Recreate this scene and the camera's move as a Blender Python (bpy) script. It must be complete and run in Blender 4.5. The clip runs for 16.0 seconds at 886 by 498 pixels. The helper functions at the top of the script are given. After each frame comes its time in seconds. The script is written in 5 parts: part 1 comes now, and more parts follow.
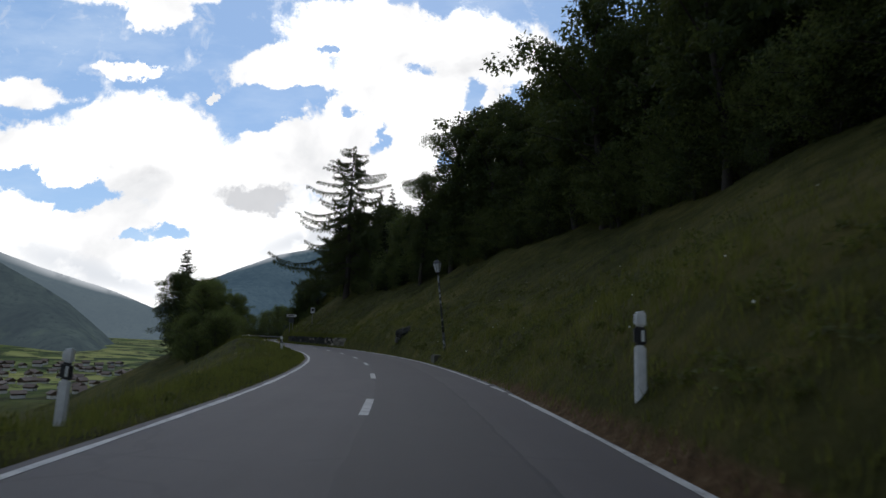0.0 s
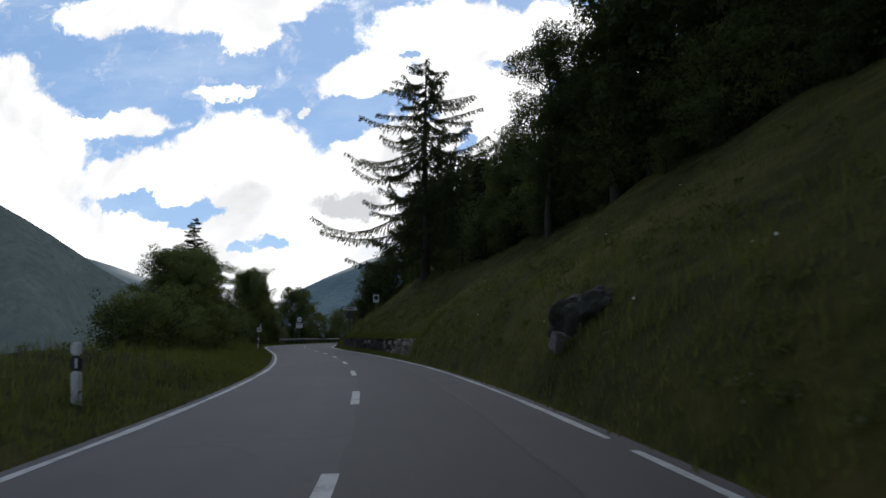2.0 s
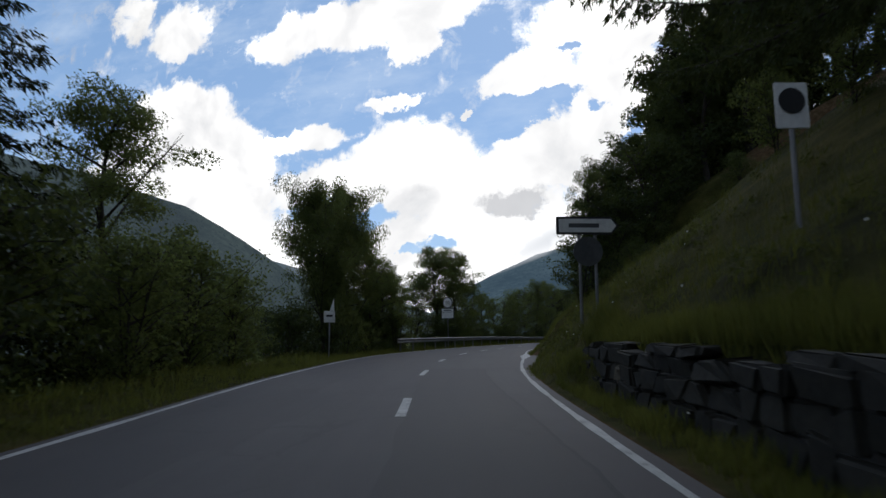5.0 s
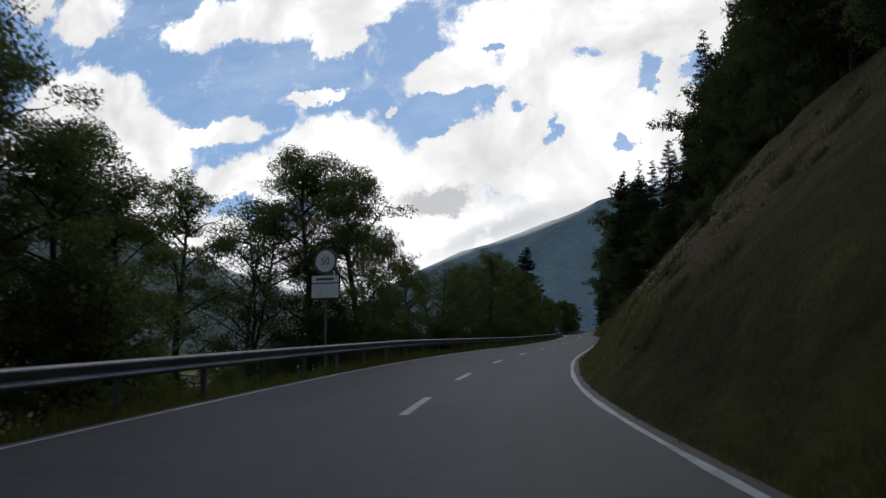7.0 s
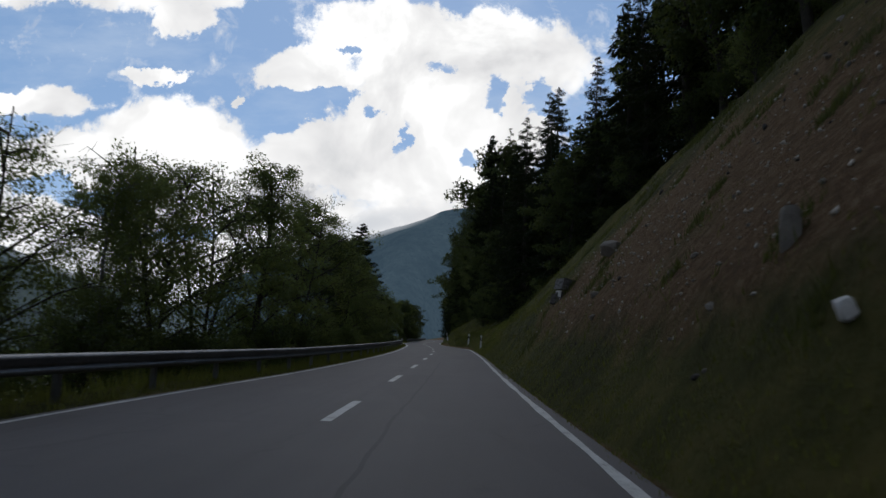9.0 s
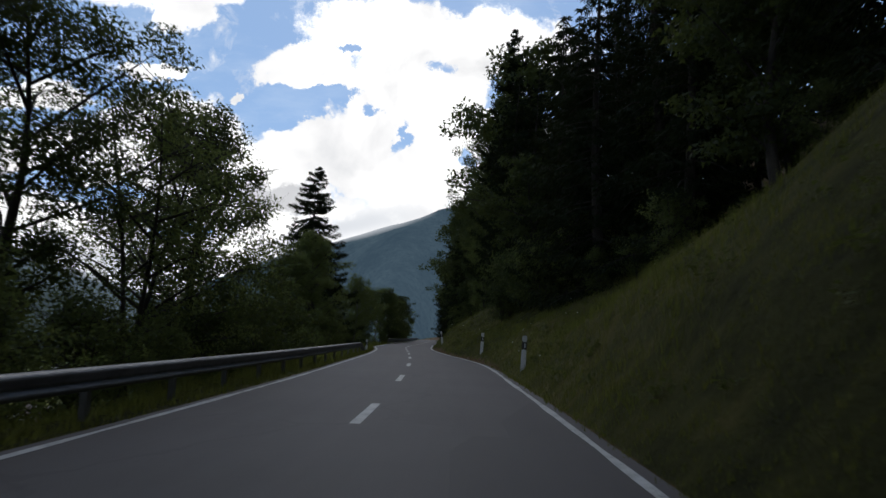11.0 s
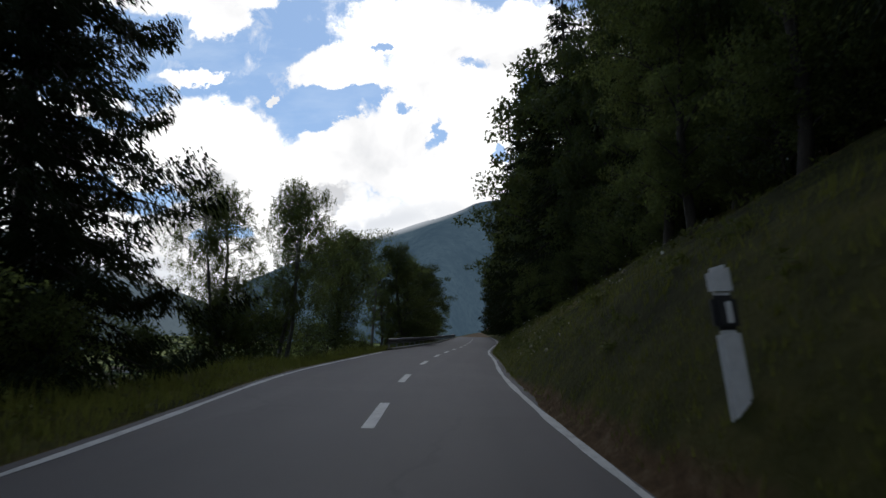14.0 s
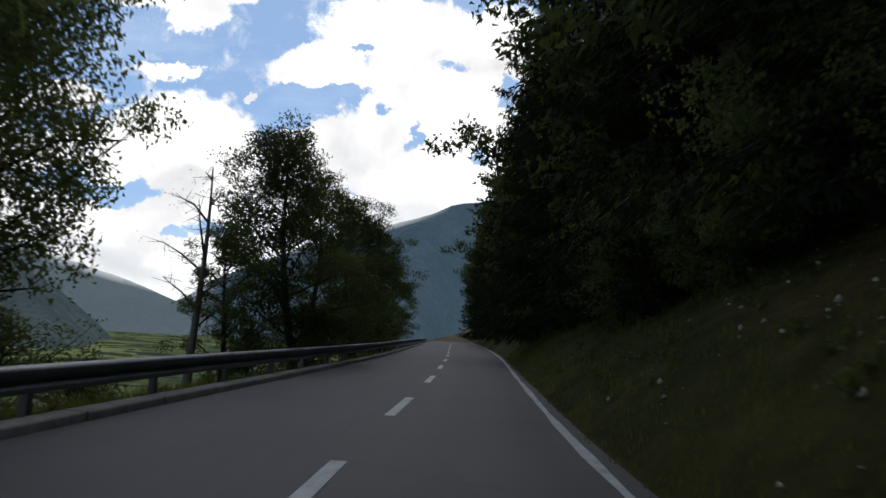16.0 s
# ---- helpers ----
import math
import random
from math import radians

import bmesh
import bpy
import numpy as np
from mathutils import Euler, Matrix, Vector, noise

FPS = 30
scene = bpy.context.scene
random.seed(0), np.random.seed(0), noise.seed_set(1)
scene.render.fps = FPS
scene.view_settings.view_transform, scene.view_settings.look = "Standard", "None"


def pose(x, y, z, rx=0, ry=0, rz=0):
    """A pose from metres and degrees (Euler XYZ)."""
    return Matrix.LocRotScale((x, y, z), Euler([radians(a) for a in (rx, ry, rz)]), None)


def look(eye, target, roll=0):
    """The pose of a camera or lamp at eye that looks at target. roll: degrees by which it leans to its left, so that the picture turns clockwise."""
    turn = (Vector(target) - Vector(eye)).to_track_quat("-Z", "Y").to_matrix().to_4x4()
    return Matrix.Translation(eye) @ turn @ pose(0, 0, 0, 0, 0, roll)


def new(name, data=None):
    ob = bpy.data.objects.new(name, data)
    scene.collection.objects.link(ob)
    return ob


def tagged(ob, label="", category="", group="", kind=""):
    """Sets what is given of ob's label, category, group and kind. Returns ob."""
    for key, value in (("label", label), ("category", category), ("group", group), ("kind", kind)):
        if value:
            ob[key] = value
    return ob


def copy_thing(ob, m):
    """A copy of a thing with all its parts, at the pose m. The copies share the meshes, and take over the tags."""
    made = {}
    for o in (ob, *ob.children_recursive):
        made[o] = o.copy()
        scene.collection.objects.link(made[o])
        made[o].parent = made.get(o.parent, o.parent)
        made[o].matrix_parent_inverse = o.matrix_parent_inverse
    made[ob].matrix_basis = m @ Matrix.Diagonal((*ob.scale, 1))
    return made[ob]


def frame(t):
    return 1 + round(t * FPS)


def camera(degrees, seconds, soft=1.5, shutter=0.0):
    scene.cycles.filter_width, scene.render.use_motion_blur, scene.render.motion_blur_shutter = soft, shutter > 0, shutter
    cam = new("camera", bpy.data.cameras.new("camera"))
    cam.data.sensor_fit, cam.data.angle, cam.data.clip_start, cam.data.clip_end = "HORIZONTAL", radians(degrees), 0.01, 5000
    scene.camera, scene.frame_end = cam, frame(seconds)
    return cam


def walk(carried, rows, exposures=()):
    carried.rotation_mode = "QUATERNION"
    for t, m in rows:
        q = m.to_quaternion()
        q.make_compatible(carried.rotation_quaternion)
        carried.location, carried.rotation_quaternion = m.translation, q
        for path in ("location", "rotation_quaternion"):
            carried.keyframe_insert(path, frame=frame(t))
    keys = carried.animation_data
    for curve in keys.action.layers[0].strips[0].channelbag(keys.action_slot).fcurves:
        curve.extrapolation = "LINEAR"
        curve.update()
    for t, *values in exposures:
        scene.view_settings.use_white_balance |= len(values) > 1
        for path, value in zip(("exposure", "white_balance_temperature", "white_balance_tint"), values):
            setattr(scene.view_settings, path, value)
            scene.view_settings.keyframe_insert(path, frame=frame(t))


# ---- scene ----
cam = camera(70.0, 16.0, soft=1.5, shutter=0.12)
PATH = [
    (0, look((0.000, 0.000, 1.335), (-0.011, 99.002, 15.430), 1.671)),
    (0.5, look((-0.412, 9.286, 1.369), (-4.816, 108.249, 15.047), 1.647)),
    (1, look((-1.238, 18.412, 1.354), (-8.931, 117.182, 14.972), 1.904)),
    (1.5, look((-2.286, 27.417, 1.301), (-12.877, 125.940, 14.761), 0.055)),
    (2, look((-3.779, 36.419, 1.276), (-18.065, 134.449, 14.914), -0.261)),
    (2.5, look((-5.760, 45.555, 1.325), (-25.198, 142.707, 14.876), -0.447)),
    (3, look((-8.268, 54.844, 1.365), (-33.188, 150.814, 14.354), -1.373)),
    (3.5, look((-11.327, 64.139, 1.328), (-41.526, 158.609, 14.118), -1.166)),
    (4, look((-14.836, 73.189, 1.242), (-49.965, 165.940, 14.016), -1.483)),
    (4.5, look((-18.544, 82.064, 1.243), (-57.063, 173.420, 14.296), -1.009)),
    (5, look((-22.328, 90.818, 1.291), (-61.640, 181.799, 14.596), -0.290)),
    (5.5, look((-26.049, 99.524, 1.351), (-64.067, 191.026, 14.847), 0.329)),
    (6, look((-29.547, 108.263, 1.415), (-64.995, 200.771, 15.043), 0.608)),
    (6.5, look((-32.643, 117.104, 1.460), (-65.060, 210.729, 15.006), 0.322)),
    (7, look((-35.162, 126.071, 1.424), (-63.240, 221.189, 14.236), -0.775)),
    (7.5, look((-37.142, 135.031, 1.319), (-59.398, 231.747, 13.589), -1.901)),
    (8, look((-38.402, 143.997, 1.245), (-53.298, 242.154, 13.221), -2.783)),
    (8.5, look((-39.093, 152.932, 1.229), (-47.799, 251.715, 14.113), -2.113)),
    (9, look((-39.505, 161.832, 1.258), (-43.281, 260.810, 15.011), 1.221)),
    (9.5, look((-39.682, 170.452, 1.260), (-40.006, 269.401, 15.717), 0.651)),
    (10, look((-39.850, 178.929, 1.305), (-40.347, 277.832, 16.075), 1.460)),
    (10.5, look((-40.036, 187.493, 1.334), (-41.979, 286.466, 15.497), 1.740)),
    (11, look((-40.300, 196.198, 1.349), (-43.691, 295.201, 15.023), 1.898)),
    (11.5, look((-40.668, 205.006, 1.369), (-45.200, 303.984, 14.889), 2.158)),
    (12, look((-41.141, 213.837, 1.397), (-46.322, 312.775, 14.976), 2.542)),
    (12.5, look((-41.728, 222.607, 1.393), (-47.125, 321.536, 14.952), 2.827)),
    (13, look((-42.428, 231.258, 1.313), (-49.212, 330.188, 14.234), 2.497)),
    (13.5, look((-43.092, 239.821, 1.236), (-51.231, 338.726, 13.547), 1.855)),
    (14, look((-43.805, 248.426, 1.253), (-52.870, 347.170, 14.196), 1.055)),
    (14.5, look((-44.407, 257.188, 1.294), (-53.731, 355.899, 14.308), -0.238)),
    (15, look((-44.941, 266.096, 1.336), (-53.459, 364.873, 14.392), -0.340)),
    (15.5, look((-45.388, 274.797, 1.342), (-52.465, 373.630, 14.831), 0.956)),
    (16, look((-45.833, 283.274, 1.268), (-51.080, 382.223, 14.742), 2.261)),
]
walk(cam, PATH, exposures=[(0.0, -0.04), (4.0, -0.06), (6.5, -0.2), (8.0, -0.36), (9.5, -0.26), (12.0, -0.02), (16.0, -0.06)])

# ---- world, sun ----
SUN_EL, SUN_AZ = 46.0, 6.0   # degrees; azimuth to the left of +y


def node(tree, kind, **values):
    n = tree.nodes.new(kind)
    for key, value in values.items():
        if key in n.inputs:
            n.inputs[key].default_value = value
    return n


def mathn(tree, op, a, b=None, c=None, clamp=False):
    n = tree.nodes.new("ShaderNodeMath")
    n.operation, n.use_clamp = op, clamp
    for i, v in enumerate((a, b, c)):
        if v is None:
            continue
        if isinstance(v, (int, float)):
            n.inputs[i].default_value = v
        else:
            tree.links.new(v, n.inputs[i])
    return n.outputs[0]


def ramp(tree, fac, stops, mode="LINEAR"):
    n = tree.nodes.new("ShaderNodeValToRGB")
    n.color_ramp.interpolation = mode
    while len(n.color_ramp.elements) < len(stops):
        n.color_ramp.elements.new(0.5)
    for e, (p, c) in zip(n.color_ramp.elements, stops):
        e.position, e.color = p, (*c, 1) if len(c) == 3 else c
    tree.links.new(fac, n.inputs[0])
    return n.outputs[0]


def mix(tree, fac, a, b):
    n = tree.nodes.new("ShaderNodeMix")
    n.data_type = "RGBA"
    for i, v in ((0, fac), (6, a), (7, b)):
        if isinstance(v, (int, float)):
            n.inputs[i].default_value = v
        elif isinstance(v, tuple):
            n.inputs[i].default_value = (*v, 1)
        else:
            tree.links.new(v, n.inputs[i])
    return n.outputs[2]


def noise_tex(tree, vec, scale, detail=4.0, rough=0.55, lac=2.0, distortion=0.0):
    n = node(tree, "ShaderNodeTexNoise", Scale=scale, Detail=detail, Roughness=rough, Lacunarity=lac, Distortion=distortion)
    if vec is not None:
        tree.links.new(vec, n.inputs["Vector"])
    return n


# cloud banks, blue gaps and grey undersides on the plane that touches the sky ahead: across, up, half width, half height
CLOUDS = [
    (-1.079, 0.67, 0.083, 0.058), (-1.224, 0.739, 0.065, 0.054), (-0.743, 0.601, 0.11, 0.042), (-0.535, 0.599, 0.176, 0.054),
    (-0.488, 0.525, 0.048, 0.026), (-1.08, 0.477, 0.141, 0.068), (-0.963, 0.346, 0.133, 0.088), (-1.096, 0.304, 0.266, 0.155),
    (-0.805, 0.384, 0.042, 0.018), (-0.707, 0.381, 0.077, 0.029), (-0.503, 0.304, 0.123, 0.073), (-0.634, 0.281, 0.142, 0.045),
    (-0.4, 0.259, 0.116, 0.04), (-0.538, 0.422, 0.048, 0.014), (-0.386, 0.381, 0.017, 0.007), (-0.275, 0.432, 0.074, 0.036),
    (-0.146, 0.504, 0.123, 0.055), (0.032, 0.462, 0.162, 0.07), (-0.085, 0.393, 0.108, 0.062), (-0.079, 0.307, 0.178, 0.07),
    (-0.219, 0.293, 0.134, 0.053), (0.067, 0.328, 0.074, 0.04), (0.072, 0.38, 0.021, 0.012),
]
GAPS = [
    (-0.052, 0.448, 0.03, 0.015), (0.042, 0.403, 0.032, 0.028), (0.12, 0.394, 0.021, 0.036), (-0.108, 0.327, 0.012, 0.04),
    (-0.162, 0.368, 0.021, 0.015), (-0.226, 0.389, 0.049, 0.017), (0.006, 0.279, 0.017, 0.013), (-0.705, 0.236, 0.059, 0.024),
    (-0.195, 0.465, 0.021, 0.012), (-0.316, 0.367, 0.051, 0.04), (-0.607, 0.213, 0.095, 0.024), (-0.683, 0.236, 0.046, 0.021),
    (-0.438, 0.156, 0.045, 0.016), (-0.496, 0.142, 0.036, 0.013),
]
SHADES = [
    (-0.288, 0.216, 0.074, 0.033), (-0.634, 0.268, 0.107, 0.023), (-0.147, 0.179, 0.041, 0.013), (0.049, 0.45, 0.092, 0.051),
    (-0.379, 0.233, 0.062, 0.03), (-0.53, 0.257, 0.078, 0.032), (-0.316, 0.217, 0.068, 0.035),
]


def make_world():
    world = bpy.data.worlds.new("sky")
    scene.world = world
    world.use_nodes = True
    t = world.node_tree
    t.nodes.clear()
    sky = t.nodes.new("ShaderNodeTexSky")
    sky.sky_type, sky.sun_disc = "NISHITA", False
    sky.sun_elevation, sky.sun_rotation = radians(SUN_EL), radians(-SUN_AZ)
    sky.altitude, sky.air_density, sky.dust_density = 1000, 1.0, 0.6
    co = t.nodes.new("ShaderNodeTexCoord")
    sep = t.nodes.new("ShaderNodeSeparateXYZ")
    t.links.new(co.outputs["Generated"], sep.inputs[0])
    x, y, z = sep.outputs
    ahead = mathn(t, "MAXIMUM", y, 0.12)
    u, v = mathn(t, "DIVIDE", x, ahead), mathn(t, "DIVIDE", z, ahead)
    uv = t.nodes.new("ShaderNodeCombineXYZ")
    t.links.new(u, uv.inputs[0])
    t.links.new(v, uv.inputs[1])
    warp = noise_tex(t, uv.outputs[0], 13.0, 10.0, 0.66)
    fine = noise_tex(t, uv.outputs[0], 15.0, 11.0, 0.68, distortion=0.4)
    wsep = t.nodes.new("ShaderNodeSeparateColor")
    t.links.new(warp.outputs["Color"], wsep.inputs[0])
    uu = mathn(t, "MULTIPLY_ADD", mathn(t, "SUBTRACT", wsep.outputs[0], 0.5), 0.13, u)
    vv = mathn(t, "MULTIPLY_ADD", mathn(t, "SUBTRACT", wsep.outputs[1], 0.5), 0.10, v)

    def heap(rows, full):
        """Soft ovals, added up."""
        total = None
        for cu, cv, ru, rv in rows:
            du = mathn(t, "MULTIPLY", mathn(t, "SUBTRACT", uu, cu), 1 / ru)
            dv = mathn(t, "MULTIPLY", mathn(t, "SUBTRACT", vv, cv), 1 / rv)
            d = mathn(t, "MULTIPLY_ADD", du, du, mathn(t, "MULTIPLY", dv, dv))
            b = mathn(t, "SUBTRACT", full, d, clamp=True)
            total = b if total is None else mathn(t, "ADD", total, b)
        return total

    # cloud lies thick towards the horizon
    total = mathn(t, "ADD", heap(CLOUDS, 1.62), mathn(t, "MULTIPLY", mathn(t, "SUBTRACT", 0.29, vv), 9.0, clamp=True))
    total = mathn(t, "SUBTRACT", mathn(t, "MINIMUM", total, 1.35), mathn(t, "MULTIPLY", heap(GAPS, 1.1), 1.25))
    # outside the view ahead an assumed broken cloud goes on, much dimmer
    wide = noise_tex(t, co.outputs["Generated"], 2.6, 7.0, 0.6)
    seen = mathn(t, "MULTIPLY", mathn(t, "SUBTRACT", y, 0.45), 6.0, clamp=True)
    rest = mathn(t, "MULTIPLY", mathn(t, "SUBTRACT", wide.outputs[0], 0.40), 4.0, clamp=True)
    total = mathn(t, "ADD", mathn(t, "MULTIPLY", total, seen), mathn(t, "MULTIPLY", rest, mathn(t, "SUBTRACT", 1.0, seen)))
    dens = mathn(t, "MULTIPLY_ADD", mathn(t, "SUBTRACT", fine.outputs[0], 0.5), 2.0, total)
    mask = ramp(t, dens, [(0.10, (0, 0, 0)), (0.30, (0.30, 0.30, 0.30)), (0.50, (0.85, 0.85, 0.85)), (0.72, (1, 1, 1))])
    shade = noise_tex(t, uv.outputs[0], 5.2, 7.0, 0.55, distortion=0.4)
    lit = ramp(t, shade.outputs[0], [(0.33, (0.86, 0.87, 0.89)), (0.42, (1.0, 1.0, 1.01)), (0.50, (1.15, 1.15, 1.15)), (0.56, (1.35, 1.35, 1.35))])
    under = mathn(t, "MULTIPLY", heap(SHADES, 1.0), mathn(t, "MULTIPLY", mathn(t, "SUBTRACT", noise_tex(t, uv.outputs[0], 9.0, 6.0, 0.55).outputs[0], 0.25), 2.6, clamp=True), clamp=True)
    lit = mix(t, mathn(t, "MULTIPLY", mathn(t, "POWER", under, 2.0), 0.85), lit, (0.60, 0.61, 0.64))
    grey = mix(t, seen, (0.25, 0.245, 0.24), lit)   # the unseen cloud is dimmed to weaken the light from behind
    blue = mix(t, 0.45, sky.outputs[0], (3.6, 6.2, 10.5))
    streak = t.nodes.new("ShaderNodeMapping")   # thin high veil
    streak.inputs["Scale"].default_value, streak.inputs["Rotation"].default_value = (2.2, 6.5, 1.0), (0, 0, 0.5)
    t.links.new(uv.outputs[0], streak.inputs[0])
    veil = mathn(t, "MULTIPLY", mathn(t, "SUBTRACT", noise_tex(t, streak.outputs[0], 1.6, 8, 0.62).outputs[0], 0.46), 1.0, clamp=True)
    blue = mix(t, veil, blue, (9.5, 10.5, 11.5))
    bg1 = node(t, "ShaderNodeBackground", Strength=0.098)
    bg2 = node(t, "ShaderNodeBackground", Strength=1.0)
    t.links.new(blue, bg1.inputs[0])
    t.links.new(grey, bg2.inputs[0])
    ms = t.nodes.new("ShaderNodeMixShader")
    t.links.new(mask, ms.inputs[0])
    t.links.new(bg1.outputs[0], ms.inputs[1])
    t.links.new(bg2.outputs[0], ms.inputs[2])
    out = t.nodes.new("ShaderNodeOutputWorld")
    t.links.new(ms.outputs[0], out.inputs[0])


make_world()
sun = new("sun", bpy.data.lights.new("sun", "SUN"))
sun.data.energy, sun.data.angle, sun.data.color = 0.35, radians(14), (1.0, 0.96, 0.9)
sun.matrix_world = look((0, 0, 0), (math.sin(radians(SUN_AZ)) * math.cos(radians(SUN_EL)), -math.cos(radians(SUN_AZ)) * math.cos(radians(SUN_EL)), -math.sin(radians(SUN_EL))))


# ---- materials ----
def material(name, rough=0.8, metal=0.0):
    m = bpy.data.materials.new(name)
    m.use_nodes = True
    t = m.node_tree
    b = t.nodes["Principled BSDF"]
    b.inputs["Roughness"].default_value, b.inputs["Metallic"].default_value = rough, metal
    return m, t, b


def place(t):
    return t.nodes.new("ShaderNodeNewGeometry").outputs["Position"]


def bump(t, b, height, strength, distance):
    n = node(t, "ShaderNodeBump", Strength=strength, Distance=distance)
    t.links.new(height, n.inputs["Height"])
    t.links.new(n.outputs[0], b.inputs["Normal"])


def plain(name, colour, rough=0.7, metal=0.0, scale=12.0, spread=0.25, relief=0.1):
    """Worn paint, metal, stone or bark: one colour with grain at two scales."""
    m, t, b = material(name, rough, metal)
    p = place(t)
    big, small = noise_tex(t, p, scale * 0.15, 4), noise_tex(t, p, scale, 6, 0.65)
    f = mathn(t, "MULTIPLY_ADD", small.outputs[0], 0.5, mathn(t, "MULTIPLY", big.outputs[0], 0.5))
    dark, light = tuple(c * (1 - spread) for c in colour), tuple(min(1, c * (1 + spread)) for c in colour)
    t.links.new(ramp(t, f, [(0.35, dark), (0.65, light)]), b.inputs["Base Color"])
    if relief:
        bump(t, b, small.outputs[0], relief, 0.02)
    return m


def leaf_material(name, dark, light, through_light=0.35, shine=0.2):
    m, t, b = material(name, 0.7)
    geo = t.nodes.new("ShaderNodeNewGeometry")
    info = t.nodes.new("ShaderNodeObjectInfo")
    patch = noise_tex(t, geo.outputs["Position"], 0.45, 4, 0.6)   # lighter and darker sprays and tufts
    f = mathn(t, "MULTIPLY_ADD", info.outputs["Random"], 0.3, mathn(t, "MULTIPLY", geo.outputs["Random Per Island"], 0.4))
    f = mathn(t, "MULTIPLY_ADD", mathn(t, "SUBTRACT", patch.outputs[0], 0.4), 1.5, f, clamp=True)
    col = ramp(t, f, [(0.0, dark), (1.0, light)])
    t.links.new(col, b.inputs["Base Color"])
    b.inputs["Specular IOR Level"].default_value = shine
    tr = t.nodes.new("ShaderNodeBsdfTranslucent")
    lit = mix(t, 0.5, col, (0.24, 0.285, 0.06))
    t.links.new(lit, tr.inputs[0])
    ms = node(t, "ShaderNodeMixShader", Fac=through_light)
    t.links.new(b.outputs[0], ms.inputs[1])
    t.links.new(tr.outputs[0], ms.inputs[2])
    t.links.new(ms.outputs[0], t.nodes["Material Output"].inputs[0])
    return m


def asphalt():
    m, t, b = material("asphalt", 0.72)
    uvn = t.nodes.new("ShaderNodeUVMap").outputs[0]
    sep = t.nodes.new("ShaderNodeSeparateXYZ")
    t.links.new(uvn, sep.inputs[0])
    across, along = sep.outputs[0], sep.outputs[1]
    p = place(t)
    grain, blotch, wob = noise_tex(t, p, 60, 3, 0.7), noise_tex(t, p, 0.35, 5, 0.6), noise_tex(t, p, 0.6, 3)
    stretch = t.nodes.new("ShaderNodeMapping")
    stretch.inputs["Scale"].default_value = (1.6, 0.05, 1)
    t.links.new(uvn, stretch.inputs[0])
    streak = noise_tex(t, stretch.outputs[0], 1.0, 5, 0.6)
    base = ramp(t, mathn(t, "MULTIPLY_ADD", streak.outputs[0], 0.5, mathn(t, "MULTIPLY", blotch.outputs[0], 0.5)),
                [(0.3, (0.031, 0.0262, 0.0280)), (0.7, (0.063, 0.0545, 0.0565))])
    # newer, darker surface of the lane on the hill side, with a wandering joint
    edge = mathn(t, "MULTIPLY_ADD", mathn(t, "SUBTRACT", wob.outputs[0], 0.5), 0.25, across)
    lane = mathn(t, "MULTIPLY", mathn(t, "GREATER_THAN", edge, 0.05), mathn(t, "LESS_THAN", edge, 2.05))
    first = mathn(t, "LESS_THAN", along, 118.0)
    lane = mathn(t, "MULTIPLY", lane, first)
    col = mix(t, mathn(t, "MULTIPLY", lane, 0.62), base, (0.022, 0.0185, 0.0195))
    # repairs laid across the lanes, each with its own shade and a sealed edge
    span = t.nodes.new("ShaderNodeMapping")
    span.inputs["Scale"].default_value = (0.32, 0.085, 1)
    t.links.new(uvn, span.inputs[0])
    cell = node(t, "ShaderNodeTexVoronoi", Scale=1.0, Randomness=0.9)
    cell.distance = "CHEBYCHEV"
    t.links.new(span.outputs[0], cell.inputs["Vector"])
    tone = t.nodes.new("ShaderNodeSeparateColor")
    t.links.new(cell.outputs["Color"], tone.inputs[0])
    fix = mathn(t, "GREATER_THAN", tone.outputs[0], 0.62)
    col = mix(t, mathn(t, "MULTIPLY", fix, mathn(t, "MULTIPLY", tone.outputs[1], 0.55)), col, (0.0255, 0.0215, 0.0228))
    # joints and cracks
    joint = mathn(t, "LESS_THAN", mathn(t, "ABSOLUTE", mathn(t, "SUBTRACT", edge, 2.07)), 0.03)
    joint2 = mathn(t, "LESS_THAN", mathn(t, "ABSOLUTE", mathn(t, "SUBTRACT", edge, 0.95)), 0.03)
    late = mathn(t, "MULTIPLY", mathn(t, "GREATER_THAN", along, 150.0), mathn(t, "LESS_THAN", along, 200.0))
    cr = node(t, "ShaderNodeTexVoronoi", Scale=0.22)
    cr.feature = "DISTANCE_TO_EDGE"
    warped = t.nodes.new("ShaderNodeVectorMath")
    warped.operation = "ADD"
    t.links.new(p, warped.inputs[0])
    t.links.new(noise_tex(t, p, 0.9, 5).outputs["Color"], warped.inputs[1])
    t.links.new(warped.outputs[0], cr.inputs["Vector"])
    crack = mathn(t, "MULTIPLY", mathn(t, "LESS_THAN", cr.outputs["Distance"], 0.009), mathn(t, "GREATER_THAN", blotch.outputs[0], 0.49))
    lines = mathn(t, "MAXIMUM", mathn(t, "MULTIPLY", joint, first), mathn(t, "MAXIMUM", mathn(t, "MULTIPLY", crack, 0.45), mathn(t, "MULTIPLY", joint2, late)))
    col = mix(t, mathn(t, "MULTIPLY", lines, 0.8), col, (0.014, 0.013, 0.0135))
    t.links.new(mix(t, mathn(t, "MULTIPLY", mathn(t, "SUBTRACT", grain.outputs[0], 0.45), 0.9, clamp=True), col, (0.108, 0.097, 0.095)), b.inputs["Base Color"])
    bump(t, b, grain.outputs[0], 0.35, 0.006)
    return m


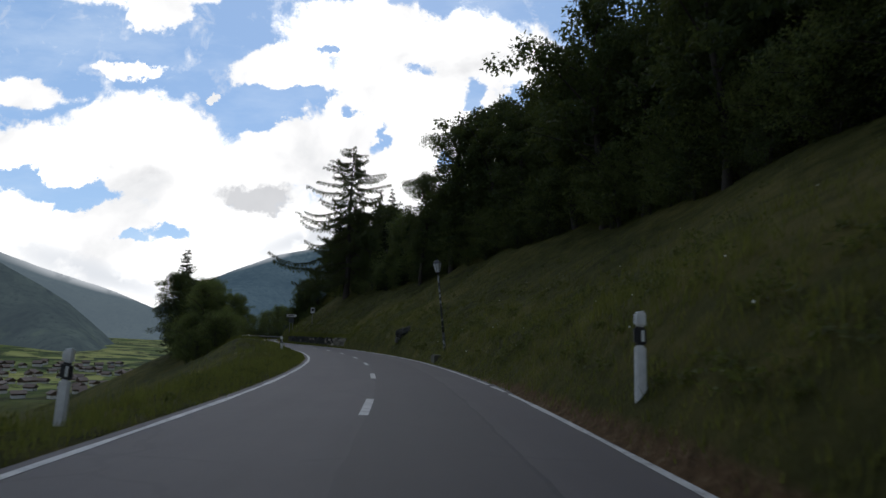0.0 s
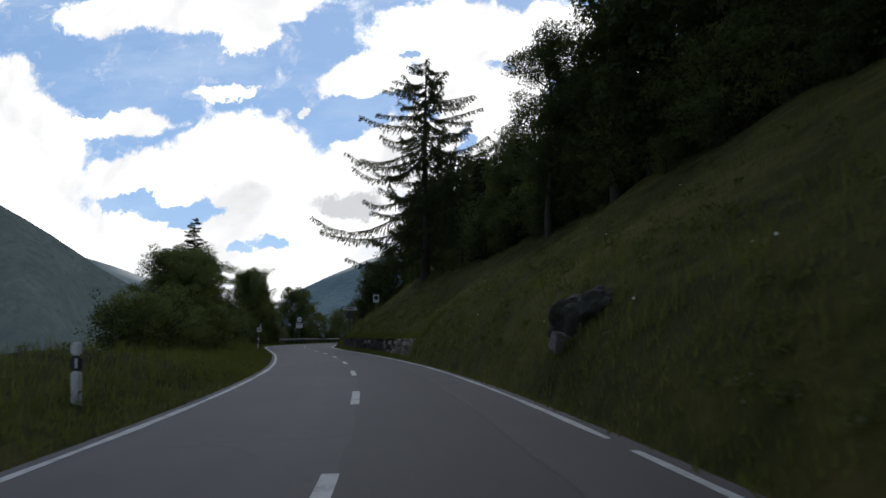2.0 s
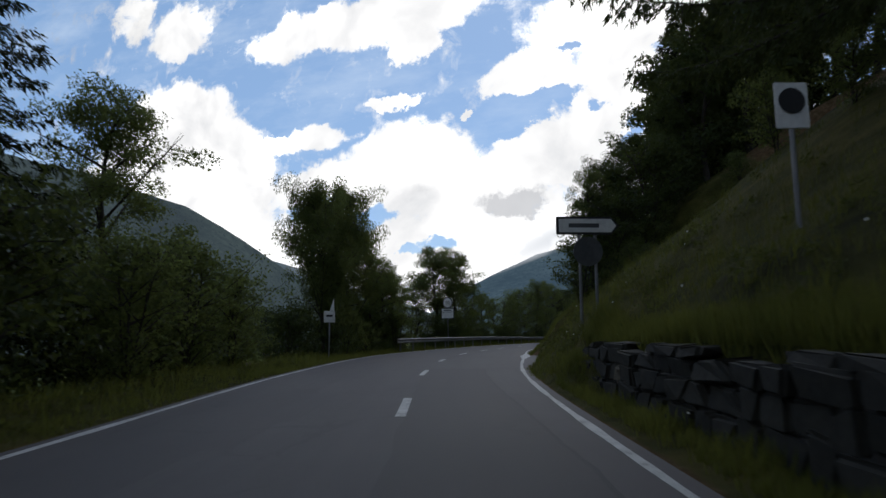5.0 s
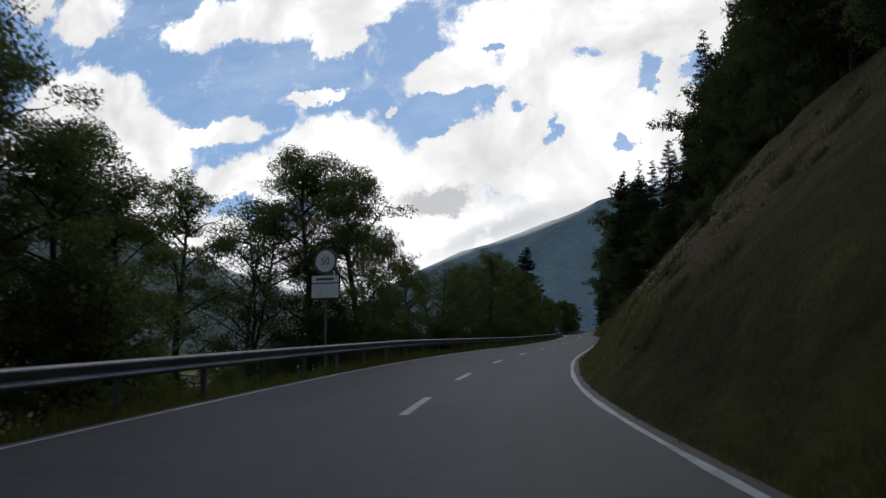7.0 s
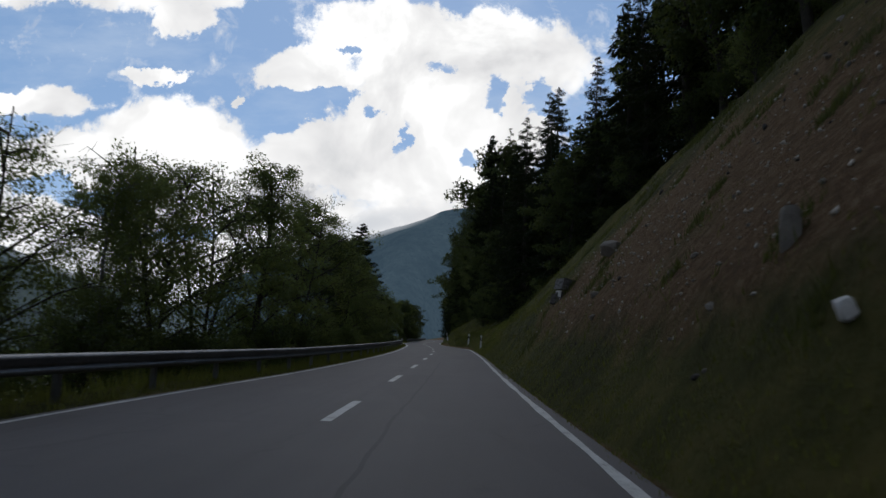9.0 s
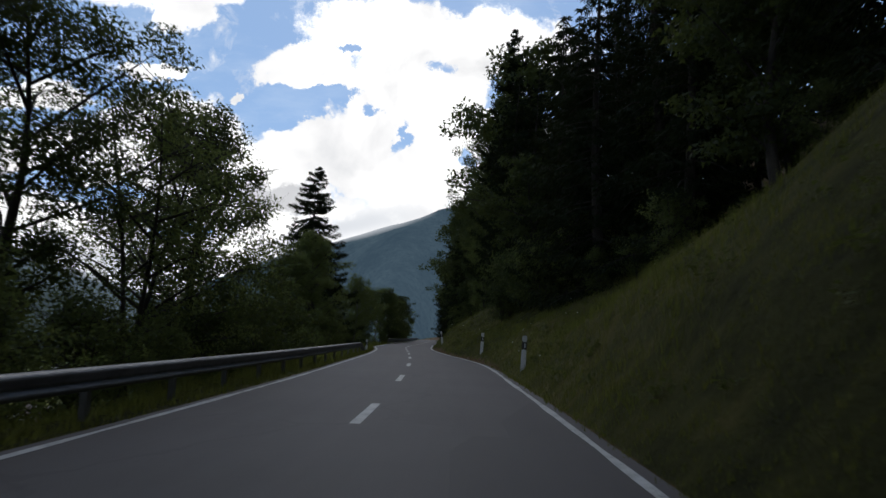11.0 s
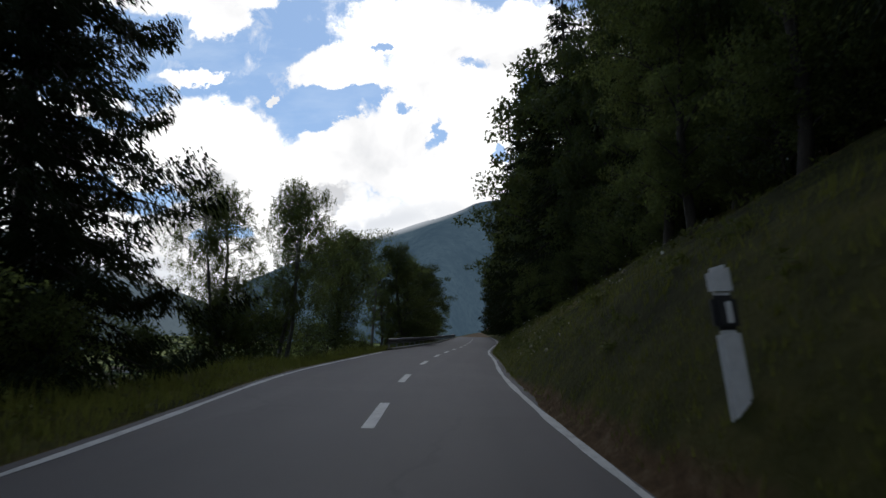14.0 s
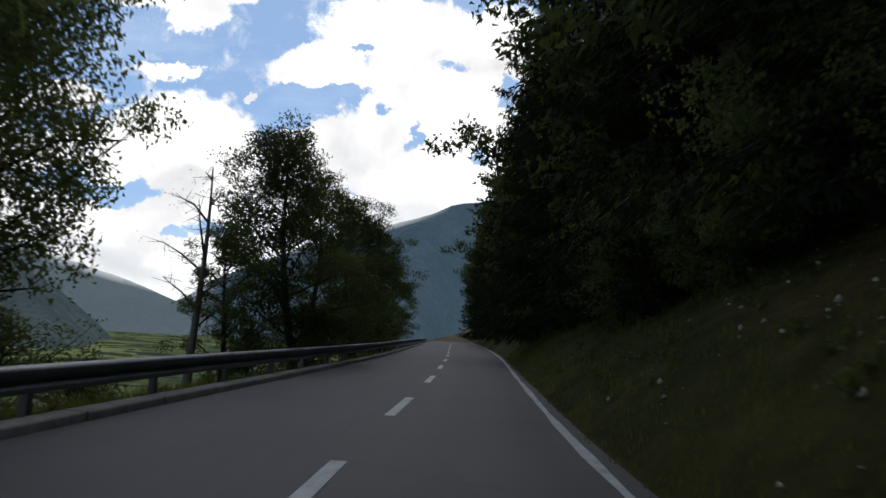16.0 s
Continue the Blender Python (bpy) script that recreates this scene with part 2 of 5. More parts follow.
def ground_material():
    m, t, b = material("meadow", 0.95)
    p = place(t)
    big, mid, small = noise_tex(t, p, 0.09, 4), noise_tex(t, p, 0.9, 7, 0.68), noise_tex(t, p, 4.0, 9, 0.78)
    f = mathn(t, "MULTIPLY_ADD", mid.outputs[0], 0.5, mathn(t, "MULTIPLY", big.outputs[0], 0.5))
    grass = ramp(t, f, [(0.38, (0.022, 0.025, 0.006)), (0.5, (0.064, 0.064, 0.015)), (0.62, (0.120, 0.104, 0.030))])
    earth = ramp(t, small.outputs[0], [(0.3, (0.044, 0.026, 0.013)), (0.50, (0.125, 0.076, 0.037)), (0.70, (0.23, 0.165, 0.10))])
    # the cultivated valley floor: hayfields paled in colour as sunlight on them, and dark copses
    vx = t.nodes.new("ShaderNodeSeparateXYZ")
    t.links.new(p, vx.inputs[0])
    out = mathn(t, "MULTIPLY", mathn(t, "SUBTRACT", -260.0, vx.outputs[0]), 0.01, clamp=True)
    fields = node(t, "ShaderNodeTexVoronoi", Scale=0.014)
    t.links.new(p, fields.inputs["Vector"])
    sunlit_hay = ramp(t, fields.outputs["Color"], [(0.25, (0.05, 0.075, 0.02)), (0.5, (0.19, 0.23, 0.06)), (0.75, (0.33, 0.33, 0.10))])
    copse = noise_tex(t, p, 0.02, 6, 0.7)
    sunlit_hay = mix(t, mathn(t, "MULTIPLY", mathn(t, "SUBTRACT", copse.outputs[0], 0.5), 12.0, clamp=True), sunlit_hay, (0.02, 0.03, 0.014))
    grass = mix(t, out, grass, sunlit_hay)
    at = t.nodes.new("ShaderNodeAttribute")
    at.attribute_name = "soil"
    k = mathn(t, "MULTIPLY_ADD", mathn(t, "SUBTRACT", f, 0.5), 2.2, at.outputs["Fac"])
    k = mathn(t, "MULTIPLY", mathn(t, "SUBTRACT", k, 0.3), 2.2, clamp=True)
    t.links.new(mix(t, k, grass, earth), b.inputs["Base Color"])
    b.inputs["Specular IOR Level"].default_value = 0.1
    bump(t, b, mathn(t, "ADD", small.outputs[0], mid.outputs[0]), 0.9, 0.22)
    return m


def line_paint():
    m, t, b = material("line_paint", 0.6)
    p = place(t)
    wear, grain = noise_tex(t, p, 2.2, 6, 0.7), noise_tex(t, p, 45, 3, 0.7)
    f = mathn(t, "MULTIPLY_ADD", grain.outputs[0], 0.4, mathn(t, "MULTIPLY", wear.outputs[0], 0.6))
    t.links.new(ramp(t, f, [(0.36, (0.11, 0.108, 0.105)), (0.47, (0.36, 0.36, 0.35)), (0.7, (0.56, 0.56, 0.545))]), b.inputs["Base Color"])
    return m


def far_material(name, low, high, haze_glow, snowline=None):
    """Distant slopes, wooded below, meadows and rock above; even emission adds the haze of deep air."""
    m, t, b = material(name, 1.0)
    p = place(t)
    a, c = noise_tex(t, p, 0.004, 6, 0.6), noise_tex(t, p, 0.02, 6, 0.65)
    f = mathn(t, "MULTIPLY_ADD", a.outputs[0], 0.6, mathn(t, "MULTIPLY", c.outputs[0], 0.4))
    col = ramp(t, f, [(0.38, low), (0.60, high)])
    # hayfields on the gentler ground low down, tinted bright as if sunlit, gullies and single stands of trees above
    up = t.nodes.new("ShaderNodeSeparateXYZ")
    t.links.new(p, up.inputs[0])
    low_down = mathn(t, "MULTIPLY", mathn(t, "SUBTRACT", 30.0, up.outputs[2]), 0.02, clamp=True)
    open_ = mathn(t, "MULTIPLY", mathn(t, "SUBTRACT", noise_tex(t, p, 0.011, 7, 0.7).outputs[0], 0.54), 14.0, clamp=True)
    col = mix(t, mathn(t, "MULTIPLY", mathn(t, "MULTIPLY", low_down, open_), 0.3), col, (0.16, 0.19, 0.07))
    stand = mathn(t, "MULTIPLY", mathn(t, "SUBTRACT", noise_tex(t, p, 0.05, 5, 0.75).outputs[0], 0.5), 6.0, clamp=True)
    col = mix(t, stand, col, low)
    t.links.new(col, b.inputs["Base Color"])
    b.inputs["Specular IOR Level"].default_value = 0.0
    b.inputs["Emission Color"].default_value = (*haze_glow, 1)
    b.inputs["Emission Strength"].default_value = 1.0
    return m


def veil_material():
    """Thin low cloud: white by its own emission, thickest in the middle and torn at the edges."""
    m, t, b = material("cloud_veil", 1.0)
    uvn = t.nodes.new("ShaderNodeUVMap").outputs[0]
    sep = t.nodes.new("ShaderNodeSeparateXYZ")
    t.links.new(uvn, sep.inputs[0])

    def hump(v):
        return mathn(t, "MULTIPLY", mathn(t, "MULTIPLY", v, mathn(t, "SUBTRACT", 1.0, v)), 4.0)
    torn = noise_tex(t, place(t), 0.006, 8, 0.62)
    k = mathn(t, "MULTIPLY", hump(sep.outputs[0]), hump(sep.outputs[1]))
    alpha = mathn(t, "MULTIPLY", k, mathn(t, "MULTIPLY", mathn(t, "SUBTRACT", torn.outputs[0], 0.30), 5.0, clamp=True), clamp=True)
    clear = t.nodes.new("ShaderNodeBsdfTransparent")
    white = node(t, "ShaderNodeEmission", Color=(0.80, 0.83, 0.88, 1), Strength=1.0)
    ms = t.nodes.new("ShaderNodeMixShader")
    t.links.new(alpha, ms.inputs[0])
    t.links.new(clear.outputs[0], ms.inputs[1])
    t.links.new(white.outputs[0], ms.inputs[2])
    t.links.new(ms.outputs[0], t.nodes["Material Output"].inputs[0])
    return m


def flaking():
    """Old post paint, flaked off in patches down to dark metal."""
    m, t, b = material("flaking_paint", 0.75)
    p = place(t)
    big, small = noise_tex(t, p, 3.2, 5, 0.65, distortion=0.8), noise_tex(t, p, 30, 4)
    f = mathn(t, "MULTIPLY_ADD", small.outputs[0], 0.12, big.outputs[0])
    t.links.new(ramp(t, f, [(0.54, (0.028, 0.030, 0.032)), (0.60, (0.10, 0.10, 0.105)), (0.65, (0.33, 0.33, 0.33))]), b.inputs["Base Color"])
    bump(t, b, f, 0.3, 0.01)
    return m


def wall_stone():
    """Field stone: each piece a shade of its own, with lichen and moss."""
    m, t, b = material("wall_stone", 0.92)
    p, rnd = place(t), t.nodes.new("ShaderNodeObjectInfo").outputs["Random"]
    big, small = noise_tex(t, p, 1.1, 4), noise_tex(t, p, 9, 7, 0.7)
    tone = mix(t, mathn(t, "MULTIPLY", rnd, rnd), (0.17, 0.148, 0.108), (0.48, 0.425, 0.325))
    f = mathn(t, "MULTIPLY", mathn(t, "SUBTRACT", small.outputs[0], 0.25), 2.8, clamp=True)
    col = mix(t, f, (0.06, 0.054, 0.046), tone)
    moss = mathn(t, "MULTIPLY", mathn(t, "SUBTRACT", big.outputs[0], 0.55), 7.0, clamp=True)
    t.links.new(mix(t, mathn(t, "MULTIPLY", moss, 0.5), col, (0.030, 0.034, 0.010)), b.inputs["Base Color"])
    bump(t, b, small.outputs[0], 0.9, 0.03)
    return m


MAT = {
    "asphalt": asphalt(), "ground": ground_material(), "line": line_paint(),
    "leaf": leaf_material("leaf", (0.016, 0.025, 0.010), (0.050, 0.070, 0.026), 0.32),
    # pale-leaved species, toned up further to stand for light through the valley crowns
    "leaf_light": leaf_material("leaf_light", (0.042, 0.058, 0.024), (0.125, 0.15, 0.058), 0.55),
    "needle": leaf_material("needle", (0.009, 0.015, 0.007), (0.017, 0.025, 0.010), 0.05, 0.03),
    "larch": leaf_material("larch_needle", (0.022, 0.032, 0.012), (0.06, 0.075, 0.026), 0.2),
    "grass": leaf_material("grass_blade", (0.030, 0.038, 0.007), (0.15, 0.138, 0.034), 0.52),
    "herb": leaf_material("herb_leaf", (0.018, 0.026, 0.007), (0.085, 0.092, 0.026), 0.3),
    "flower": plain("petal", (0.75, 0.75, 0.7), 0.7, 0, 20, 0.1, 0),
    "bark": plain("bark", (0.040, 0.033, 0.027), 0.95, 0, 9, 0.5, 0.8),
    "birch_bark": plain("birch_bark", (0.13, 0.125, 0.115), 0.9, 0, 7, 0.8, 0.4),
    "dead": plain("dead_wood", (0.16, 0.145, 0.13), 0.9, 0, 9, 0.4, 0.5),
    "steel": plain("galvanised_steel", (0.17, 0.168, 0.17), 0.5, 0.55, 6, 0.3, 0.05),
    "pole": plain("grey_pole", (0.22, 0.22, 0.23), 0.55, 0.5, 9, 0.2, 0.05),
    "white": plain("white_plastic", (0.68, 0.68, 0.66), 0.5, 0, 8, 0.18, 0.03),
    "black": plain("black_plastic", (0.02, 0.02, 0.022), 0.5, 0, 8, 0.3, 0.03),
    "signgrey": plain("sign_back", (0.09, 0.095, 0.10), 0.5, 0.4, 8, 0.25, 0.03),
    "stone": wall_stone(),
    "mortar": plain("old_mortar", (0.21, 0.195, 0.16), 0.95, 0, 5, 0.45, 0.6),
    "grey_rock": plain("grey_rock", (0.12, 0.112, 0.108), 0.8, 0, 4, 0.4, 0.7),
    "white_rock": plain("white_rock", (0.52, 0.50, 0.47), 0.9, 0, 5, 0.25, 0.5),
    "rock": plain("slope_rock", (0.165, 0.145, 0.12), 0.9, 0, 4, 0.4, 0.8),
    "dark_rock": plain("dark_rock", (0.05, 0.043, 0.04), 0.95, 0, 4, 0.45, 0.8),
    "black_rock": plain("near_black_rock", (0.022, 0.021, 0.016), 0.95, 0, 5, 0.6, 0.9),
    "pebble": plain("scree_pebble", (0.34, 0.31, 0.26), 0.9, 0, 6, 0.45, 0.2),
    "beam": plain("kerb_concrete", (0.20, 0.195, 0.165), 0.9, 0, 5, 0.4, 0.5),
    "concrete": plain("concrete", (0.066, 0.063, 0.043), 0.9, 0, 6, 0.4, 0.5),
    "lamp_post": flaking(),
    "lantern_glass": plain("frosted_glass", (0.62, 0.63, 0.62), 0.25, 0, 10, 0.08, 0.0),
    "wood": plain("dark_timber", (0.09, 0.06, 0.04), 0.8, 0, 8, 0.35, 0.3),
    "plaster": plain("white_plaster", (0.6, 0.58, 0.54), 0.9, 0, 3, 0.12, 0.1),
    "roof": plain("weathered_roof", (0.17, 0.125, 0.10), 0.8, 0, 5, 0.3, 0.3),
    "glass": plain("window_pane", (0.03, 0.035, 0.04), 0.1, 0, 3, 0.2, 0.0),
    # third colour of each slope is its haze, put in as emission
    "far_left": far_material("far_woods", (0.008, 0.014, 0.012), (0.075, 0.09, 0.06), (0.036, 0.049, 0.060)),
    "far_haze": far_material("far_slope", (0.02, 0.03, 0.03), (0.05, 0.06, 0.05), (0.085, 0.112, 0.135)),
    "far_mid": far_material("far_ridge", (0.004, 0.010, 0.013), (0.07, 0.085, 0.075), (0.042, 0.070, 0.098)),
    "veil": veil_material(),
}


# ---- building helpers ----
def mesh_np(name, verts, faces):
    """A mesh from arrays of places and of corners (all faces with the same number)."""
    me = bpy.data.meshes.new(name)
    verts, faces = np.asarray(verts, np.float32), np.asarray(faces, np.int32)
    n, k = faces.shape
    me.vertices.add(len(verts))
    me.vertices.foreach_set("co", verts.ravel())
    me.loops.add(n * k)
    me.loops.foreach_set("vertex_index", faces.ravel())
    me.polygons.add(n)
    me.polygons.foreach_set("loop_start", np.arange(0, n * k, k, dtype=np.int32))
    me.polygons.foreach_set("loop_total", np.full(n, k, np.int32))
    me.update(calc_edges=True)
    return me


def part(name, data, mat, parent=None, label="", smooth=False):
    """Links a bmesh or a mesh as one object, under its thing."""
    if isinstance(data, bmesh.types.BMesh):
        me = bpy.data.meshes.new(name)
        data.to_mesh(me)
        data.free()
        data = me
    if mat is not None and not data.materials:
        data.materials.append(MAT[mat])
    if smooth:
        data.polygons.foreach_set("use_smooth", [True] * len(data.polygons))
    ob = new(name, data)
    if parent is not None:
        ob.parent = parent
    return tagged(ob, label)


def thing(name, label, category, m=None, group="", kind=""):
    ob = tagged(new(name), label, category, group, kind)
    if m is not None:
        ob.matrix_world = m
    return ob


def box(sx, sy, sz, at=(0, 0, 0), bevel=0.0, bm=None, turn=None):
    bm = bm or bmesh.new()
    got = bmesh.ops.create_cube(bm, size=1, matrix=Matrix.Translation(at) @ (turn or Matrix()) @ Matrix.Diagonal((sx, sy, sz, 1)))
    if bevel:
        edges = list({e for v in got["verts"] for e in v.link_edges})
        bmesh.ops.bevel(bm, geom=edges, offset=bevel, segments=2, affect="EDGES", clamp_overlap=True)
    return bm


def rod(r1, r2, a, b, sides=10, bm=None):
    bm = bm or bmesh.new()
    a, b = Vector(a), Vector(b)
    m = Matrix.Translation((a + b) / 2) @ (b - a).to_track_quat("Z", "Y").to_matrix().to_4x4()
    bmesh.ops.create_cone(bm, cap_ends=True, segments=sides, radius1=r1, radius2=r2, depth=(b - a).length, matrix=m)
    return bm


# ---- the line of the road ----
ROAD = [  # x, y of the centre line, metres to the left and right edge lines
    (0.08, -20.01, 2.85, 3.45), (-0.7, -0.03, 2.88, 3.45), (-2.01, 19.8, 2.88, 3.44),
    (-5.09, 39.55, 2.93, 3.29), (-10.29, 58.7, 3.17, 3.18), (-17.18, 77.43, 3.65, 2.77),
    (-25.18, 95.79, 4.03, 2.62), (-31.55, 110.53, 4.5, 3.35), (-36.75, 125.87, 4.81, 4.14),
    (-39.5, 139.66, 4.49, 3.43), (-41.02, 153.72, 4.43, 3.37), (-41.51, 169.9, 4.15, 3.41),
    (-41.58, 183.85, 3.37, 3.25), (-41.76, 197.9, 3.05, 3.32), (-42.09, 213.78, 3.1, 3.37),
    (-43.0, 229.82, 3.06, 3.61), (-44.01, 241.64, 2.79, 2.89), (-45.19, 253.6, 2.73, 2.53),
    (-46.42, 266.72, 3.37, 2.74), (-46.96, 277.62, 3.38, 2.91), (-47.11, 289.22, 3.59, 2.6),
    (-47.03, 301.24, 3.55, 2.59), (-47.27, 318.25, 3.35, 3.1), (-47.88, 338.24, 3.43, 3.64),
    (-48.51, 358.24, 3.52, 3.83), (-49.89, 402.23, 3.8, 3.92),
]
RX = np.array(ROAD)
SEG = np.hypot(np.diff(RX[:, 0]), np.diff(RX[:, 1]))
KNOT = np.concatenate([[0], np.cumsum(SEG)]) - SEG[0]


def glide(s, col):
    """A smooth curve through the stations of the road."""
    s = np.asarray(s, float)
    y, x = RX[:, col], KNOT
    m = np.gradient(y, x)
    i = np.clip(np.searchsorted(x, s) - 1, 0, len(x) - 2)
    h = x[i + 1] - x[i]
    u = (s - x[i]) / h
    inside = (2*u**3 - 3*u**2 + 1) * y[i] + (u**3 - 2*u**2 + u) * h * m[i] + (3*u**2 - 2*u**3) * y[i + 1] + (u**3 - u**2) * h * m[i + 1]
    low, high = y[0] + (s - x[0]) * m[0] * (col < 2), y[-1] + (s - x[-1]) * m[-1] * (col < 2)
    return np.where(s < x[0], low, np.where(s > x[-1], high, inside))


def frame_at(s):
    """Centre, the way ahead and the way to the right at s metres along the road."""
    c = np.stack([glide(s, 0), glide(s, 1)], -1)
    a = np.stack([glide(np.asarray(s) + 0.5, 0), glide(np.asarray(s) + 0.5, 1)], -1) - np.stack([glide(np.asarray(s) - 0.5, 0), glide(np.asarray(s) - 0.5, 1)], -1)
    a = a / np.linalg.norm(a, axis=-1, keepdims=True)
    return c, a, np.stack([a[..., 1], -a[..., 0]], -1)


def table(s, rows):
    xs, ys = zip(*rows)
    return np.interp(s, xs, ys)


LIP = [(-40, 0.6), (8, 0.95), (28, 0.5), (36, 0.6), (50, 1.55), (64, 1.5), (76, 0.9), (112, 0.6), (150, 0.5), (200, 0.55), (226, 0.5), (233, 0.85), (243, 0.85), (250, 0.6), (258, 1.05), (268, 1.0), (284, 0.6), (400, 0.4)]
BANK = [(-40, 0.66), (50, 0.64), (70, 0.66), (104, 0.72), (124, 0.85), (140, 0.97), (190, 1.12), (212, 1.08), (224, 0.7), (238, 0.42), (252, 0.5), (262, 0.64), (286, 0.64), (300, 0.55), (330, 0.5), (400, 0.5)]
WOOD = [(-40, 12.3), (0, 12.4), (40, 12.4), (60, 12.0), (84, 11.2), (104, 10.2), (130, 9.5), (190, 11.0), (204, 10.5), (214, 8.5), (225, 5.4), (238, 4.9), (246, 3.9), (254, 4.3), (264, 6.3), (288, 6.0), (300, 3.4), (316, 1.5), (340, 0.7), (400, 0.4)]
def bare_bank(s, e):
    """How bare of grass the cut bank is: earthy low down, in patches, grassy at its head."""
    patch = np.sin(s * 0.43 + e * 0.9) * np.sin(s * 0.19 - e * 0.61 + 1) + 0.6 * np.sin(s * 1.1 - e * 1.7)
    part_ = np.interp(s, [142, 150, 167, 176, 191, 197], [0, 0.9, 0.95, 1.0, 0.97, 0])
    return part_ * np.clip((e - np.interp(s, [150, 168, 178], [1.8, 1.8, 0.9])) / 1.1, 0, 1) * np.clip(1.7 - 0.15 * e, 0.1, 1) * np.clip(0.95 + 0.22 * patch, 0.4, 1)


WALL0, WALL1 = 70.5, 112.0


def side_road(s):
    """Width of the level mouth of the side road on the hill side."""
    return 7.0 * np.clip(1 - np.abs(s - 126.5) / 6.5, 0, 1) ** 0.7


def rise(s, e):
    """Height of the ground e metres outside the right edge line."""
    s, e = np.broadcast_arrays(np.asarray(s, float), np.asarray(e, float))
    tan, wood = table(s, BANK), table(s, WOOD)
    walled = np.clip((s - WALL0) / 1.4, 0, 1) * np.clip((WALL1 - s) / 6, 0, 1)
    foot = 0.4 + 0.9 * walled - 0.25 * np.clip((s - 228) / 8, 0, 1) * np.clip((274 - s) / 8, 0, 1) - 0.25 * np.clip((24 - s) / 8, 0, 1)
    foot = foot + side_road(s)
    x = np.maximum(e - foot, 0)
    lip = table(s, LIP) * (1 - np.exp(-x / 0.45)) * (1 - walled) + walled * 1.02 * np.clip(x / 0.25, 0, 1)
    slope = lip + tan * np.minimum(x, wood) * np.clip(x / 1.5, 0.35, 1)
    over = np.maximum(x - wood, 0)
    slope = slope + 0.62 * np.minimum(over, 60) + 0.5 * np.clip(over - 60, 0, 500) + 0.2 * np.clip(over - 560, 0, 1200)
    return slope


def fall(s, e):
    """Height of the ground e metres outside the left edge line: a verge, then down to the valley."""
    s, e = np.broadcast_arrays(np.asarray(s, float), np.asarray(e, float))
    bump_ = 0.95 * np.exp(-((s - 56) / np.where(s < 56, 11.0, 18.0)) ** 2) * np.exp(-((e - 4.5) / 3.0) ** 2)
    bump_ = bump_ + 0.35 * np.exp(-((s - 95) / 18.0) ** 2) * np.exp(-((e - 3.0) / 2.5) ** 2)
    verge = 1.6 + 3.5 * np.exp(-((s - 60) / 32.0) ** 2) + 2.5 * np.exp(-((s - 118) / 16.0) ** 2) + 1.6 * np.exp(-((s - 270) / 16.0) ** 2) - 1.1 * np.exp(-((s - 312) / 13.0) ** 2)
    bump_ = bump_ * np.clip((e - 0.3) / 1.6, 0, 1)
    x = np.maximum(e - verge, 0)
    z = -0.50 * np.minimum(x, 22) - 0.34 * np.clip(x - 22, 0, 120) - 0.012 * np.clip(x - 142, 0, 900) + 0.05 * np.clip(x - 330, 0, 600)
    return z + bump_ - 0.03 * np.minimum(e, 1.5)


def height(s, d):
    """Height of the ground d metres to the right of the centre line."""
    left, right = glide(s, 2), glide(s, 3)
    return np.where(d > 0, rise(s, np.maximum(d - right, 0)), fall(s, np.maximum(-d - left, 0))) - 0.06 * ((d < right) & (d > -left))


def spot(s, d):
    """The place on the ground at s along and d right of the centre line."""
    c, a, r = frame_at(float(s))
    p = c + r * d
    return Vector((p[0], p[1], float(height(float(s), float(d)))))


def heading(s):
    a = frame_at(float(s))[1]
    return math.degrees(math.atan2(-a[0], a[1]))


def rough_field(x, y, scale, seed):
    """Smooth uneven ground, from a few crossed waves."""
    g = np.random.RandomState(seed)
    z = 0
    for k in range(7):
        w, ph, f = g.uniform(0, math.pi * 2), g.uniform(0, 6.28), scale * 1.55 ** k
        z = z + np.sin((x * math.cos(w) + y * math.sin(w)) * f + ph + 1.3 * np.sin(f * 0.6 * (y * math.cos(w) - x * math.sin(w)) + ph * 2)) * 0.62 ** k
    return z


